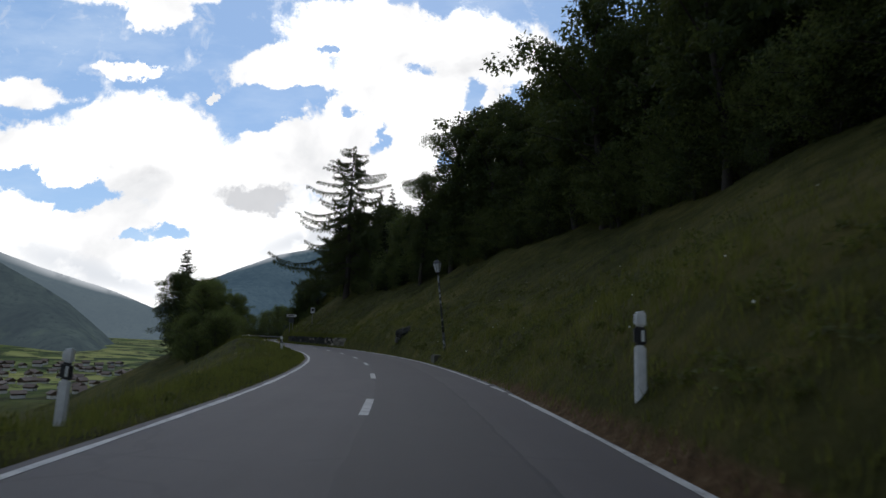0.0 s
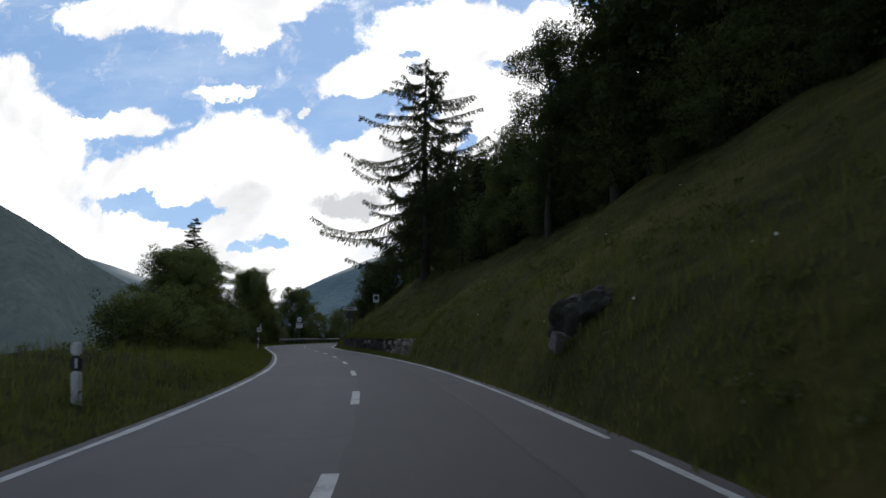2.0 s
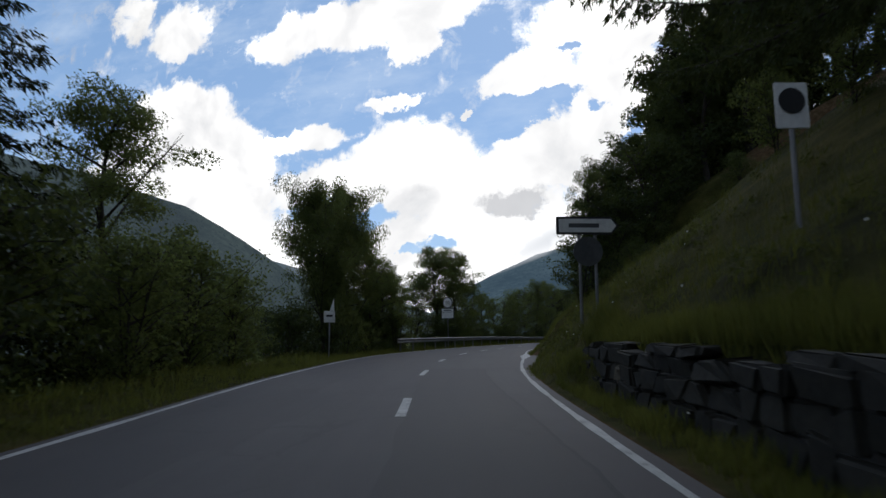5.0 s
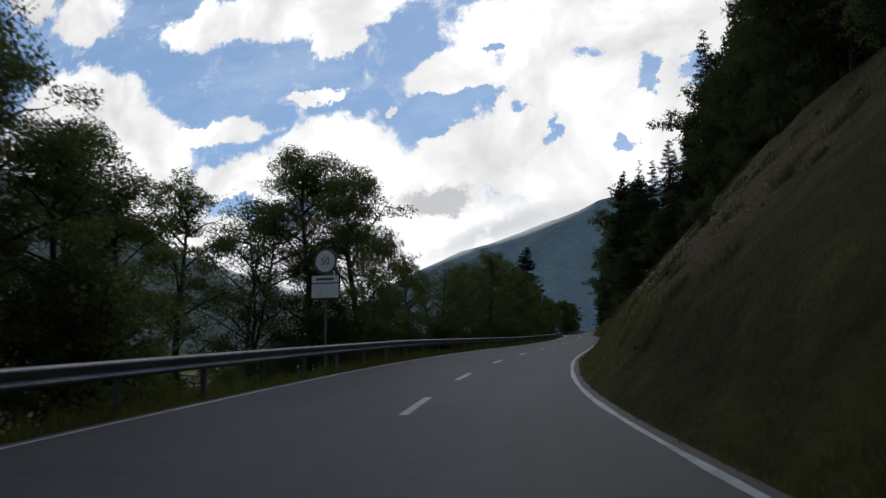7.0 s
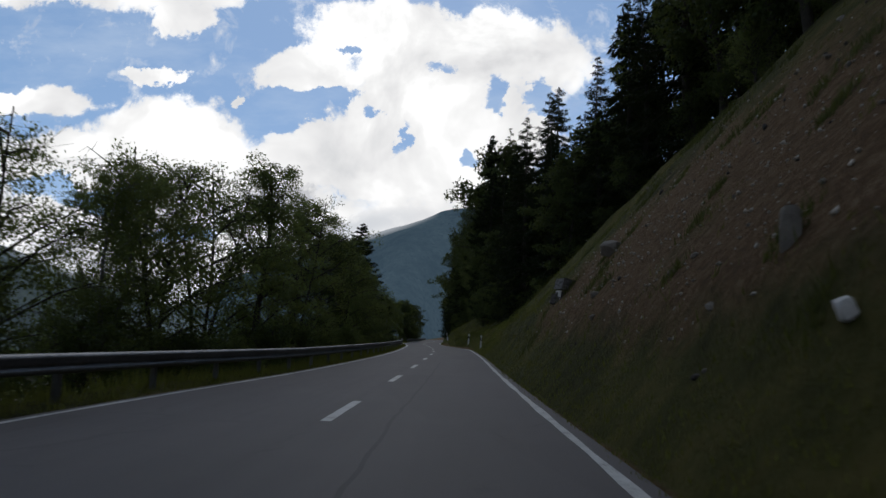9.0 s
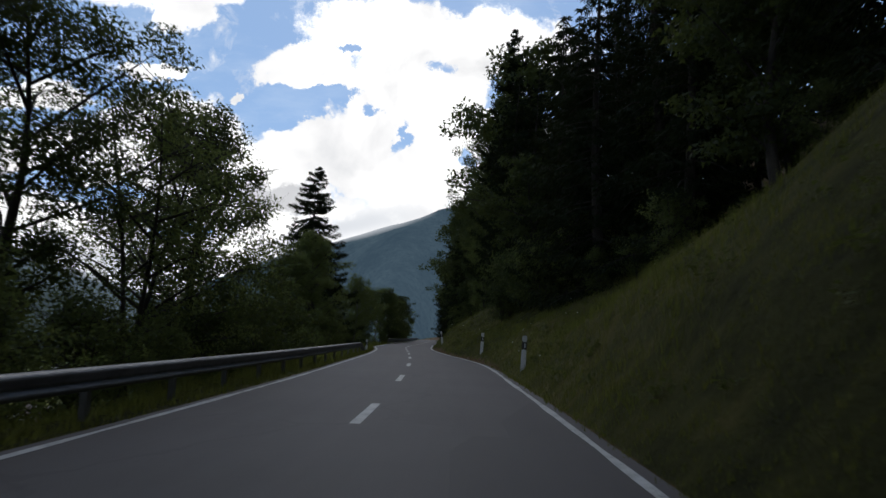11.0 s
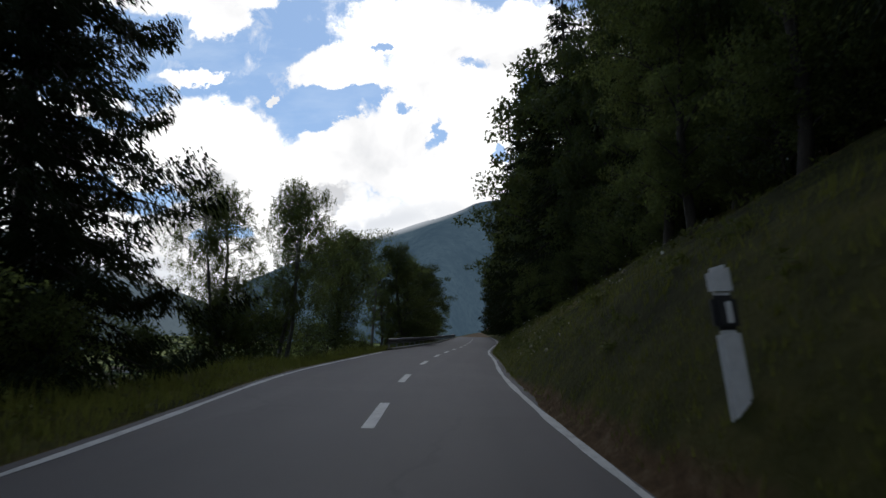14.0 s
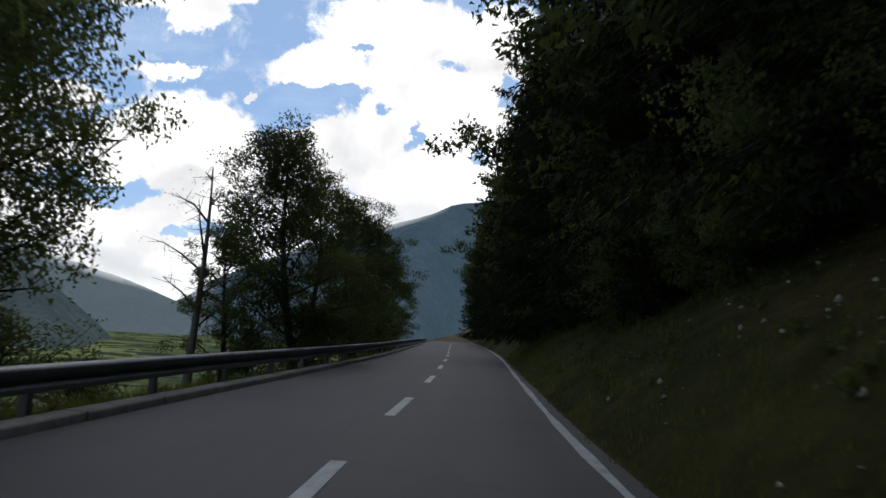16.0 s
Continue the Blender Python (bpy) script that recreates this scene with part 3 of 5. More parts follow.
def build_ground():
    far = [0.0, 0.2, 0.4, 0.65, 0.9, 1.2, 1.5, 1.9, 2.3, 2.8, 3.3, 4, 4.7, 5.5, 6.3, 7.2, 8.2, 9.2, 10.4, 11.6, 13, 15, 17, 20, 24, 29, 35, 43, 55, 75, 100, 140, 190, 260, 360, 520, 800, 1200, 1900, 3000, 4500]
    s = np.concatenate([-np.geomspace(1800, 31, 16), np.arange(-30, 345, 0.9), 345 + np.geomspace(2, 4200, 34)])
    c, a, r = frame_at(s)
    left, right = glide(s, 2), glide(s, 3)
    flat = np.array([1.0, 0.0])
    rows, soil = [], []
    for side, outs in ((-1, far[::-1]), (1, far)):
        for e in outs:
            k = min(1.0, max(0.0, (e - 60) / 60))
            way = r * (1 - k) + flat * k
            base = c + r * (side * (left if side < 0 else right))[:, None]
            p = base + way * (side * e)
            z = fall(s, np.full_like(s, e)) if side < 0 else rise(s, np.full_like(s, e))
            un = rough_field(p[:, 0], p[:, 1], 0.35, 3) * 0.10 * np.clip((e - 0.5 - (side > 0) * side_road(s)) / 2, 0, 1) * (1 + min(e, 60) / 12)
            z = z + un - (0.06 if e < 0.1 else 0.025 if e < 0.3 else 0.0)
            rows.append(np.column_stack([p, z]))
            scree = bare_bank(s, e) * (side > 0)
            scree = np.maximum(scree, 0.42 * np.clip((s - 256) / 12, 0, 1) * np.clip((318 - s) / 14, 0, 1) * (side > 0) * np.clip((e - 1.0) / 1.3, 0, 1))
            gravel = (0.75 if side < 0 else 0.2) * max(0, 1 - e / 0.55) if e > 0.1 else 1.0 if side < 0 else 0.15
            layby = (side > 0) * (e < side_road(s) + 0.3) * 1.0
            woods = (side > 0) * np.clip((e - table(s, WOOD) - 2.5) / 1.5, 0, 1) * 0.8
            soil.append(np.maximum.reduce([scree, np.full_like(s, gravel), np.minimum(layby, 1), woods]))
    grid = np.stack(rows, 1)
    ns, nd = grid.shape[:2]
    i = np.arange(ns * nd).reshape(ns, nd)
    faces = np.stack([i[:-1, :-1], i[:-1, 1:], i[1:, 1:], i[1:, :-1]], -1).reshape(-1, 4)
    me = mesh_np("ground", grid.reshape(-1, 3), faces)
    at = me.attributes.new("soil", "FLOAT", "POINT")
    at.data.foreach_set("value", np.stack(soil, 1).ravel().astype(np.float32))
    ob = part("ground", me, "ground", smooth=True)
    return tagged(ob, "grassy mountainside with an earthy scree bank", "ground", kind="structure")


def ribbon(name, s, lo, hi, z, uv=True):
    c, a, r = frame_at(s)
    v = np.concatenate([np.column_stack([c + r * lo[:, None], np.full(len(s), z)]), np.column_stack([c + r * hi[:, None], np.full(len(s), z)])])
    n = len(s)
    k = np.arange(n - 1)
    me = mesh_np(name, v, np.stack([k, k + n, k + n + 1, k + 1], -1))
    if uv:
        layer = me.uv_layers.new(name="UVMap")
        idx = np.empty(len(me.loops), np.int32)
        me.loops.foreach_get("vertex_index", idx)
        layer.data.foreach_set("uv", np.stack([np.concatenate([lo, hi])[idx], np.concatenate([s, s])[idx]], -1).astype(np.float32).ravel())
    return me


def build_road():
    s = np.arange(-30, 420, 0.8)
    road = tagged(part("road", ribbon("road", s, -glide(s, 2) - 0.22, glide(s, 3) + 0.25, 0.0), "asphalt"),
                  "grey asphalt country road with worn patches and joints", "road", kind="structure")
    q = np.arange(120.2, 132.81, 0.4)
    tagged(part("side_road", ribbon("side_road", q, glide(q, 3) + 0.25, glide(q, 3) + 0.3 + side_road(q), 0.004), "asphalt"),
           "grey asphalt mouth of a side road", "road", kind="structure")
    for side in (-1, 1):
        mid = -glide(s, 2) if side < 0 else glide(s, 3)
        wob = 0.012 * np.sin(s * 0.9) + 0.01 * np.sin(s * 2.3)
        w = 0.062 + 0.0 * s
        if side > 0:
            w = w + 0.22 * np.clip(1 - np.abs(s - 131.5) / 5.0, 0, 1)
        breaks = [(-31, -30)]
        if side > 0:   # the line is worn through in places
            breaks += [(18.6, 19.2), (16.2, 16.7), (21.1, 21.5), (246.2, 246.9), (249.2, 249.6), (44.0, 44.3)]
        cuts = sorted(breaks) + [(420, 421)]
        for (_, b), (a2, _) in zip(cuts[:-1], cuts[1:]):
            if side < 0 and a2 > 299:
                a2 = 292.0
            k = (s >= b - 0.4) & (s <= a2 + 0.4)
            ss = np.clip(s[k], b, a2)
            if len(ss) > 1:
                part("edge_line", ribbon("edge_line", ss, (mid - w + wob)[k], (mid + w - wob)[k], 0.005), "line", road)
    starts = [(-4, -26.0), (0, 11.2), (2, 30.8), (8, 85.0), (9, 94.2), (13, 134.3), (14, 142.8), (15, 150.4), (16, 159.7), (17, 168.4),
              (18, 177.7), (19, 186.0), (20, 193.8), (21, 203.2), (25, 240.0), (26, 248.0), (27, 255.8), (29, 270.7), (30, 279.2),
              (31, 286.9), (33, 299.9), (34, 307.0), (45, 386.0)]
    for k in range(-4, 46):
        a = float(table(k, starts))
        ss = np.linspace(a, a + 2.9, 5)
        part("centre_dash", ribbon("centre_dash", ss, np.full(5, -0.085), np.full(5, 0.085), 0.006), "line", road)
    return road


build_ground()
build_road()


# ---- trees ----
def tube(points, radii, sides=6):
    """Places and corners of a tapering, bending limb."""
    pts, radii = np.asarray(points, float), np.asarray(radii, float)
    t = np.gradient(pts, axis=0)
    t /= np.linalg.norm(t, axis=1, keepdims=True) + 1e-9
    ref = np.array([0.31, 0.95, 0.05])
    u = np.cross(t, ref)
    u /= np.linalg.norm(u, axis=1, keepdims=True) + 1e-9
    w = np.cross(t, u)
    ang = np.linspace(0, 2 * math.pi, sides, endpoint=False)
    ring = u[:, None] * np.cos(ang)[None, :, None] + w[:, None] * np.sin(ang)[None, :, None]
    v = (pts[:, None] + ring * radii[:, None, None]).reshape(-1, 3)
    i = np.arange(len(pts) * sides).reshape(len(pts), sides)
    j = np.roll(i, -1, 1)
    return v, np.stack([i[:-1], j[:-1], j[1:], i[1:]], -1).reshape(-1, 4)


def joined(pieces):
    vs, fs, n = [], [], 0
    for v, f in pieces:
        vs.append(v)
        fs.append(f + n)
        n += len(v)
    return np.concatenate(vs), np.concatenate(fs)


def sprays(centre, along, length, width, g, droop=0.0):
    """Small leaf blades lying along a direction, turned at random about it."""
    n = len(centre)
    a = along / (np.linalg.norm(along, axis=1, keepdims=True) + 1e-9)
    q = g.normal(size=(n, 3))
    b = np.cross(a, q)
    b /= np.linalg.norm(b, axis=1, keepdims=True) + 1e-9
    L, W = (length * g.uniform(0.6, 1.4, n))[:, None], (width * g.uniform(0.7, 1.3, n))[:, None]
    v = np.stack([centre - b * W * 0.55, centre + b * W * 0.55, centre + a * L], 1)
    return v.reshape(-1, 3), np.arange(3 * n).reshape(n, 3)


def broadleaf_data(seed, h, radius, base, leaves, leaf=0.2, limbs=13, gaps=0.5, droop=0.0, stems=1, twigs=True, strands=False):
    """Wood and leaves of a broad-leaved tree: limbs fork into twigs, each with its clump, or hanging strands, of leaves."""
    g = np.random.RandomState(seed)
    wood, tips = [], []
    thin = 0.55 if strands else 1.0
    for stem in range(stems):
        lean = g.normal(0, 0.04 + 0.07 * (stems > 1), 2)
        zs = np.linspace(0, h * 0.92, 9)
        path = np.column_stack([lean[0] * zs + 0.02 * h * np.sin(zs * 0.5 + stem), lean[1] * zs + 0.02 * h * np.cos(zs * 0.4 + stem * 2), zs])
        path[0, 2] = -0.4
        wood.append(tube(path, np.linspace((h * 0.015 + 0.04) / stems ** 0.6, 0.02, 9), 7))
        for k in range(limbs):
            f = base + (0.96 - base) * (k + g.uniform(0.1, 0.9)) / limbs
            z0 = f * h * 0.92
            start = np.array([np.interp(z0, zs, path[:, 0]), np.interp(z0, zs, path[:, 1]), z0])
            az = k * 2.4 + g.uniform(-0.6, 0.6) + stem
            shape = math.sin(math.pi * min(0.97, ((f - base) / (1 - base)) * 0.75 + 0.24)) ** 0.8
            reach = radius * shape * g.uniform(0.55, 1.1)
            up = g.uniform(0.25, 0.8) * reach * (1.2 - droop)
            end = start + np.array([math.cos(az) * reach, math.sin(az) * reach, up])
            mid = (start + end) / 2 + g.normal(0, 0.05 * reach, 3) + (0, 0, 0.08 * reach)
            wood.append(tube([start, mid, end], [thin * (0.003 * h + 0.02), thin * (0.002 * h + 0.012), 0.008], 5))
            for j in range(10):
                u = g.uniform(0.25, 1.0)
                p = start * (1 - u) ** 2 + 2 * u * (1 - u) * mid + end * u ** 2
                tip = p + np.clip(g.normal(0, 0.20, 3), -0.32, 0.32) * radius * (1, 1, 0.75)
                if twigs:
                    wood.append(tube([p, tip], [0.013, 0.005], 3))
                tips.append((p, tip))
    tips = tips if gaps <= 0 else [q for q in tips if g.uniform() > gaps * 0.35]
    per = max(4, leaves // len(tips))
    cs, al = [], []
    for p, tip in tips:
        if strands:
            n = max(1, per // 7)
            for j in range(7):
                hang = g.uniform(0.15, 1.0) * radius * 0.30
                u = g.uniform(0, 1, n)
                q = p * 0.35 + tip * 0.65 + g.normal(0, 0.09 * radius, 3)
                c = q + g.normal(0, 0.075, (n, 3))
                c[:, 2] -= u * hang
                c[:, :2] += g.normal(0, 0.07, 2) * u[:, None]
                cs.append(c)
                al.append(g.normal(0, 0.6, (n, 3)) + (0, 0, -1.0))
            continue
        size = radius * g.uniform(0.10, 0.17) + 0.10
        ball = g.normal(0, 1, (per, 3))
        ball *= (g.uniform(0.05, 1, per) ** 0.38 / np.linalg.norm(ball, axis=1))[:, None]
        u = g.uniform(0.7, 1.0, per)[:, None]
        c = p * (1 - u) + tip * u + ball * size * (1.15, 1.15, 0.72)
        if droop:
            c[:, 2] -= np.abs(g.normal(0, droop * size * 2, per))
        cs.append(c)
        al.append(g.normal(0, 1, (per, 3)) + (0, 0, -0.5 - 2.5 * droop))
    cs, al = np.concatenate(cs), np.concatenate(al)
    return joined(wood), sprays(cs, al, leaf, leaf * 0.62, g)


def conifer_data(seed, h, radius, base, sprays_n, open_=0.0, blade=0.30, hang=0.5, whorls=26, tip_up=0.1, taper=0.78):
    """Wood and needle sprays of a spruce or larch: whorls of drooping boughs that shorten upwards."""
    g = np.random.RandomState(seed)
    zs = np.linspace(0, h, 12)
    path = np.column_stack([0.008 * h * np.sin(zs * 0.3 + seed), 0.008 * h * np.cos(zs * 0.25 + seed), zs])
    path[0, 2] = -0.5
    wood = [tube(path, np.linspace(h * 0.0125 + 0.05, 0.015, 12), 7)]
    cs, al = [], []
    boughs = []
    for k in range(whorls):
        f = base + (0.985 - base) * (k / (whorls - 1)) ** 0.92
        for j in range(5 if f < 0.85 else 4):
            if g.uniform() < open_ * 0.45:
                continue
            reach = radius * (1 - f) ** taper / (1 - base) ** taper * g.uniform(0.68, 1.18) + 0.12
            if f < base + 0.12:
                reach *= g.uniform(0.5, 1.0)
            boughs.append((f * h + g.uniform(-0.3, 0.3), k * 0.7 + j * 1.2566 + g.uniform(-0.4, 0.4), reach))
    total = sum(b[2] for b in boughs)
    for z0, az, reach in boughs:
        d = np.array([math.cos(az), math.sin(az), 0])
        start = np.array([np.interp(z0, zs, path[:, 0]), np.interp(z0, zs, path[:, 1]), z0])
        sag = reach * g.uniform(0.12, 0.42) * (1.0 if z0 < 0.75 * h else -0.2)
        pts = [start, start + d * reach * 0.4 + (0, 0, -sag * 0.35), start + d * reach * 0.75 + (0, 0, -sag), start + d * reach + (0, 0, -sag + tip_up * reach)]
        wood.append(tube(pts, [0.02 + reach * 0.011, 0.015 + reach * 0.006, 0.012, 0.005], 4))
        n = max(6, int(sprays_n * reach / total))
        u = g.uniform(0.12, 1.0, n)
        px = np.stack([np.interp(u, [0, 0.4, 0.75, 1], [p[i] for p in pts]) for i in range(3)], 1)
        side = np.array([-d[1], d[0], 0])
        spread = g.uniform(-1, 1, n) * reach * 0.26 * (1.15 - u) ** 0.5
        c = px + side * spread[:, None] + g.normal(0, 0.05 + 0.012 * reach, (n, 3))
        c[:, 2] -= np.abs(spread) * 0.25
        cs.append(c)
        al.append(d * g.uniform(0.2, 1.0, n)[:, None] + side * np.sign(spread)[:, None] * 0.7 + np.array([0, 0, -1]) * (hang * g.uniform(0.4, 1.6, n))[:, None])
    cs, al = np.concatenate(cs), np.concatenate(al)
    return joined(wood), sprays(cs, al, blade, blade * 0.26, g)


def larch_data(seed, h, radius, base, whorls, per):
    """Wood and needles of an old open larch: long sagging boughs that turn up at the tip, hung with side twigs."""
    g = np.random.RandomState(seed)
    zs = np.linspace(0, h, 12)
    path = np.column_stack([0.006 * h * np.sin(zs * 0.3), 0.006 * h * np.cos(zs * 0.25), zs])
    path[0, 2] = -0.6
    wood, cs, al = [tube(path, np.linspace(0.62, 0.03, 12), 9)], [], []
    for k in range(whorls):
        f = base + (0.99 - base) * (k / (whorls - 1)) ** 0.9
        for j in range(4):
            if g.uniform() < 0.12:
                continue
            az = k * 0.83 + j * 1.5708 + g.uniform(-0.45, 0.45)
            reach = radius * (0.13 + 0.87 * min(1.0, (1 - f) / 0.62) ** 0.85) * g.uniform(0.42, 1.05) * (0.72 + 0.28 * min(1, (f - base) / 0.14))
            z0 = f * h + g.uniform(-0.3, 0.3)
            d, side = np.array([math.cos(az), math.sin(az), 0]), np.array([-math.sin(az), math.cos(az), 0])
            o = np.array([np.interp(z0, zs, path[:, 0]), np.interp(z0, zs, path[:, 1]), z0])
            sag = reach * (g.uniform(0.10, 0.34) if f < 0.7 else g.uniform(-0.1, 0.12))
            u = np.linspace(0, 1, 7)
            bow = o + d * (u * reach)[:, None] + np.array([0, 0, 1.0]) * (-sag * np.sin(u * 2.2) ** 1.3 + 0.10 * reach * u ** 3)[:, None] + side * (0.05 * reach * np.sin(u * 3 + k))[:, None]
            wood.append(tube(bow, np.linspace(0.02 + reach * 0.0065, 0.009, 7), 5))
            n = max(6, int(reach * 5.2))
            for q in range(n):
                uu = 0.14 + 0.86 * (q + g.uniform(0, 1)) / n
                p = np.array([np.interp(uu, u, bow[:, i]) for i in range(3)])
                ln = (0.42 + 0.085 * reach * (1.05 - uu)) * g.uniform(0.5, 1.2)
                way = side * (1 if q % 2 else -1) * g.uniform(0.3, 1.0) + d * g.uniform(0.2, 0.8) + np.array([0, 0, -1.0]) * g.uniform(0.25, 1.1)
                way /= np.linalg.norm(way)
                tip = p + way * ln + np.array([0, 0, -0.22 * ln])
                mid = (p + tip) / 2 + np.array([0, 0, 0.08 * ln])
                wood.append(tube([p, mid, tip], [0.016, 0.012, 0.006], 3))
                m = max(3, int(per * ln))
                w = g.uniform(0, 1, m)[:, None]
                c = p * (1 - w) + tip * w + g.normal(0, 0.05, (m, 3))
                cs.append(c)
                al.append(g.normal(0, 0.7, (m, 3)) + way * 0.9 + np.array([0, 0, -0.6]))
                cs.append(p + g.normal(0, 0.10, (5, 3)))   # tufts on the bough itself
                al.append(g.normal(0, 0.8, (5, 3)))
    cs, al = np.concatenate(cs), np.concatenate(al)
    return joined(wood), sprays(cs, al, 0.22, 0.065, g)


def tree(name, data, wood, leaves, label, category="tree", group="", m=None):
    (wv, wf), (lv, lf) = data
    ob = thing(name, label, category, m, group)
    part("trunk", mesh_np("trunk", wv, wf), wood, ob, smooth=True)
    part("crown", mesh_np("crown", lv, lf), leaves, ob)
    return ob


def planted(s, d, turn=0.0, size=1.0, sink=0.15, tall=1.0, at=None):
    p = at or spot(s, d)
    return Matrix.Translation((p[0], p[1], p[2] - sink)) @ Matrix.Rotation(radians(turn), 4, "Z") @ Matrix.Diagonal((size, size, size * tall, 1))


def copy_at(ob, m, label=""):
    """A copy of a tree at a pose with its own size."""
    c = copy_thing(ob, m)
    c.matrix_basis = m
    return tagged(c, label)


G = random.Random(11)


def lone(name, data, wood, leaves, label, s, d, top, built, turn=0.0, **kw):
    """A tree of its own at s, d, scaled so that its tip stands at the height top."""
    p = spot(s, d)
    k = (top - p.z + 0.15) / built
    return tree(name, data, wood, leaves, label, m=planted(s, d, turn, k, **kw))


# the tall larch above the bend
lone("larch_tree", larch_data(3, 30, 14.5, 0.11, 42, 52), "bark", "larch",
     "tall open larch with drooping boughs on the bank", 108.0, 13.3, 34.6, 30, 40)

# stock trees for the woods and hedges
STOCK = {}


def stock(key, name, data, wood, leaves, label):
    STOCK[key] = (name, data, wood, leaves, label, [])


stock("ash", "broadleaf_tree", broadleaf_data(21, 16, 4.6, 0.16, 32000, 0.145, 22), "bark", "leaf", "leafy ash tree with dark green crown")
stock("maple", "broadleaf_tree", broadleaf_data(22, 14, 4.4, 0.12, 34000, 0.14, 24, 0.5), "bark", "leaf", "dense maple tree with dark green leaves")
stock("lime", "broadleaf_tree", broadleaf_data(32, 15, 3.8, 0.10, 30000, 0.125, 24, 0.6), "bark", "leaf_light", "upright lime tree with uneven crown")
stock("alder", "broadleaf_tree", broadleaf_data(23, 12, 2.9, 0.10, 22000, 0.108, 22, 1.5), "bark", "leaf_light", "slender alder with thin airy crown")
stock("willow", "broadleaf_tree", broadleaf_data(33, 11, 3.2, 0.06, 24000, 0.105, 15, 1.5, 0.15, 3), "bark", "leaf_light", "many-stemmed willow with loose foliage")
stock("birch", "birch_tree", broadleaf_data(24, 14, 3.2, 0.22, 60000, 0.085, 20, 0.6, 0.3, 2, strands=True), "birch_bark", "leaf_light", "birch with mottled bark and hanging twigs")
stock("spruce", "spruce_tree", conifer_data(25, 24, 4.5, 0.05, 26000, 0.0, 0.28, 0.9, 32, 0.1, 0.7), "bark", "needle", "dark narrow spruce with hanging boughs")
stock("spruce2", "spruce_tree", conifer_data(26, 22, 4.0, 0.03, 17000, 0.05, 0.30, 0.8, 28), "bark", "needle", "dense dark spruce among other trees")
stock("broad_spruce", "spruce_tree", conifer_data(81, 24, 7.0, 0.03, 105000, 0.0, 0.25, 1.0, 44, 0.1, 0.7), "bark", "needle", "broad dark spruce with hanging boughs beside the road")
stock("larch", "larch_tree", conifer_data(27, 22, 4.6, 0.12, 10000, 0.3, 0.36, 0.5, 24), "bark", "larch", "open light larch at the wood's edge")
stock("beech", "broadleaf_tree", broadleaf_data(51, 14, 4.4, 0.10, 10000, 0.27, 16, 0.3, twigs=False), "bark", "leaf", "dark beech at the edge of the wood")
stock("elm", "broadleaf_tree", broadleaf_data(52, 15, 4.0, 0.14, 9000, 0.26, 17, 0.5, twigs=False), "bark", "leaf", "leafy elm at the edge of the wood")
stock("far_leaf", "broadleaf_tree", broadleaf_data(41, 14, 4.4, 0.08, 3800, 0.42, 12, 0.2, twigs=False), "bark", "leaf", "broad-leaved tree deep in the wood")
stock("far_spruce", "spruce_tree", conifer_data(42, 23, 4.4, 0.03, 4200, 0.0, 0.7, 0.8, 18), "bark", "needle", "dark spruce deep in the wood")
stock("bush", "bush", broadleaf_data(28, 4.2, 2.2, 0.03, 4200, 0.15, 10, 0.7, 0, 3, twigs=False), "bark", "leaf", "rounded green roadside bush")
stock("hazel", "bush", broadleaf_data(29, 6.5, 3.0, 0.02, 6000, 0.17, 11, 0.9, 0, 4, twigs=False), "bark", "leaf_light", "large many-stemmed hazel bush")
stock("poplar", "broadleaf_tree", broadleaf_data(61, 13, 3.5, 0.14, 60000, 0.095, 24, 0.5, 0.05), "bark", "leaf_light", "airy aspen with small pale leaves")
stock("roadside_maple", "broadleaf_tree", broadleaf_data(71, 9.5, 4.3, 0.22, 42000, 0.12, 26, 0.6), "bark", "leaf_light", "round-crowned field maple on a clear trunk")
stock("dead", "dead_tree", broadleaf_data(45, 9, 1.8, 0.35, 60, 0.05, 9, 0.5), "dead", "larch", "bare dead tree with broken twigs")
HEIGHTS = {key: float(np.percentile(made[1][1][0][:, 2], 99.7)) for key, made in STOCK.items()}
HEIGHTS["dead"] = 9.0


def grow(key, s, d, top=None, tall=None, turn=None, label="", group="", wide=1.0, sink=0.15):
    """Plants one of the stock: its tip at the height top, or so tall above the ground."""
    name, data, wood, leaves, words, made = STOCK[key]
    p = spot(s, d)
    need = (top - p.z + sink) if top is not None else tall
    k = need / HEIGHTS[key]
    m = Matrix.Translation((p.x, p.y, p.z - sink)) @ Matrix.Rotation(radians(G.uniform(0, 360) if turn is None else turn), 4, "Z") @ Matrix.Diagonal((k * wide, k * wide, k, 1))
    if made:
        ob = copy_at(made[0], m, label or words)
    else:
        ob = tree(name, data, wood, leaves, label or words, "bush" if name == "bush" else "tree", group, m)
        made.append(ob)
    return tagged(ob, group=group)


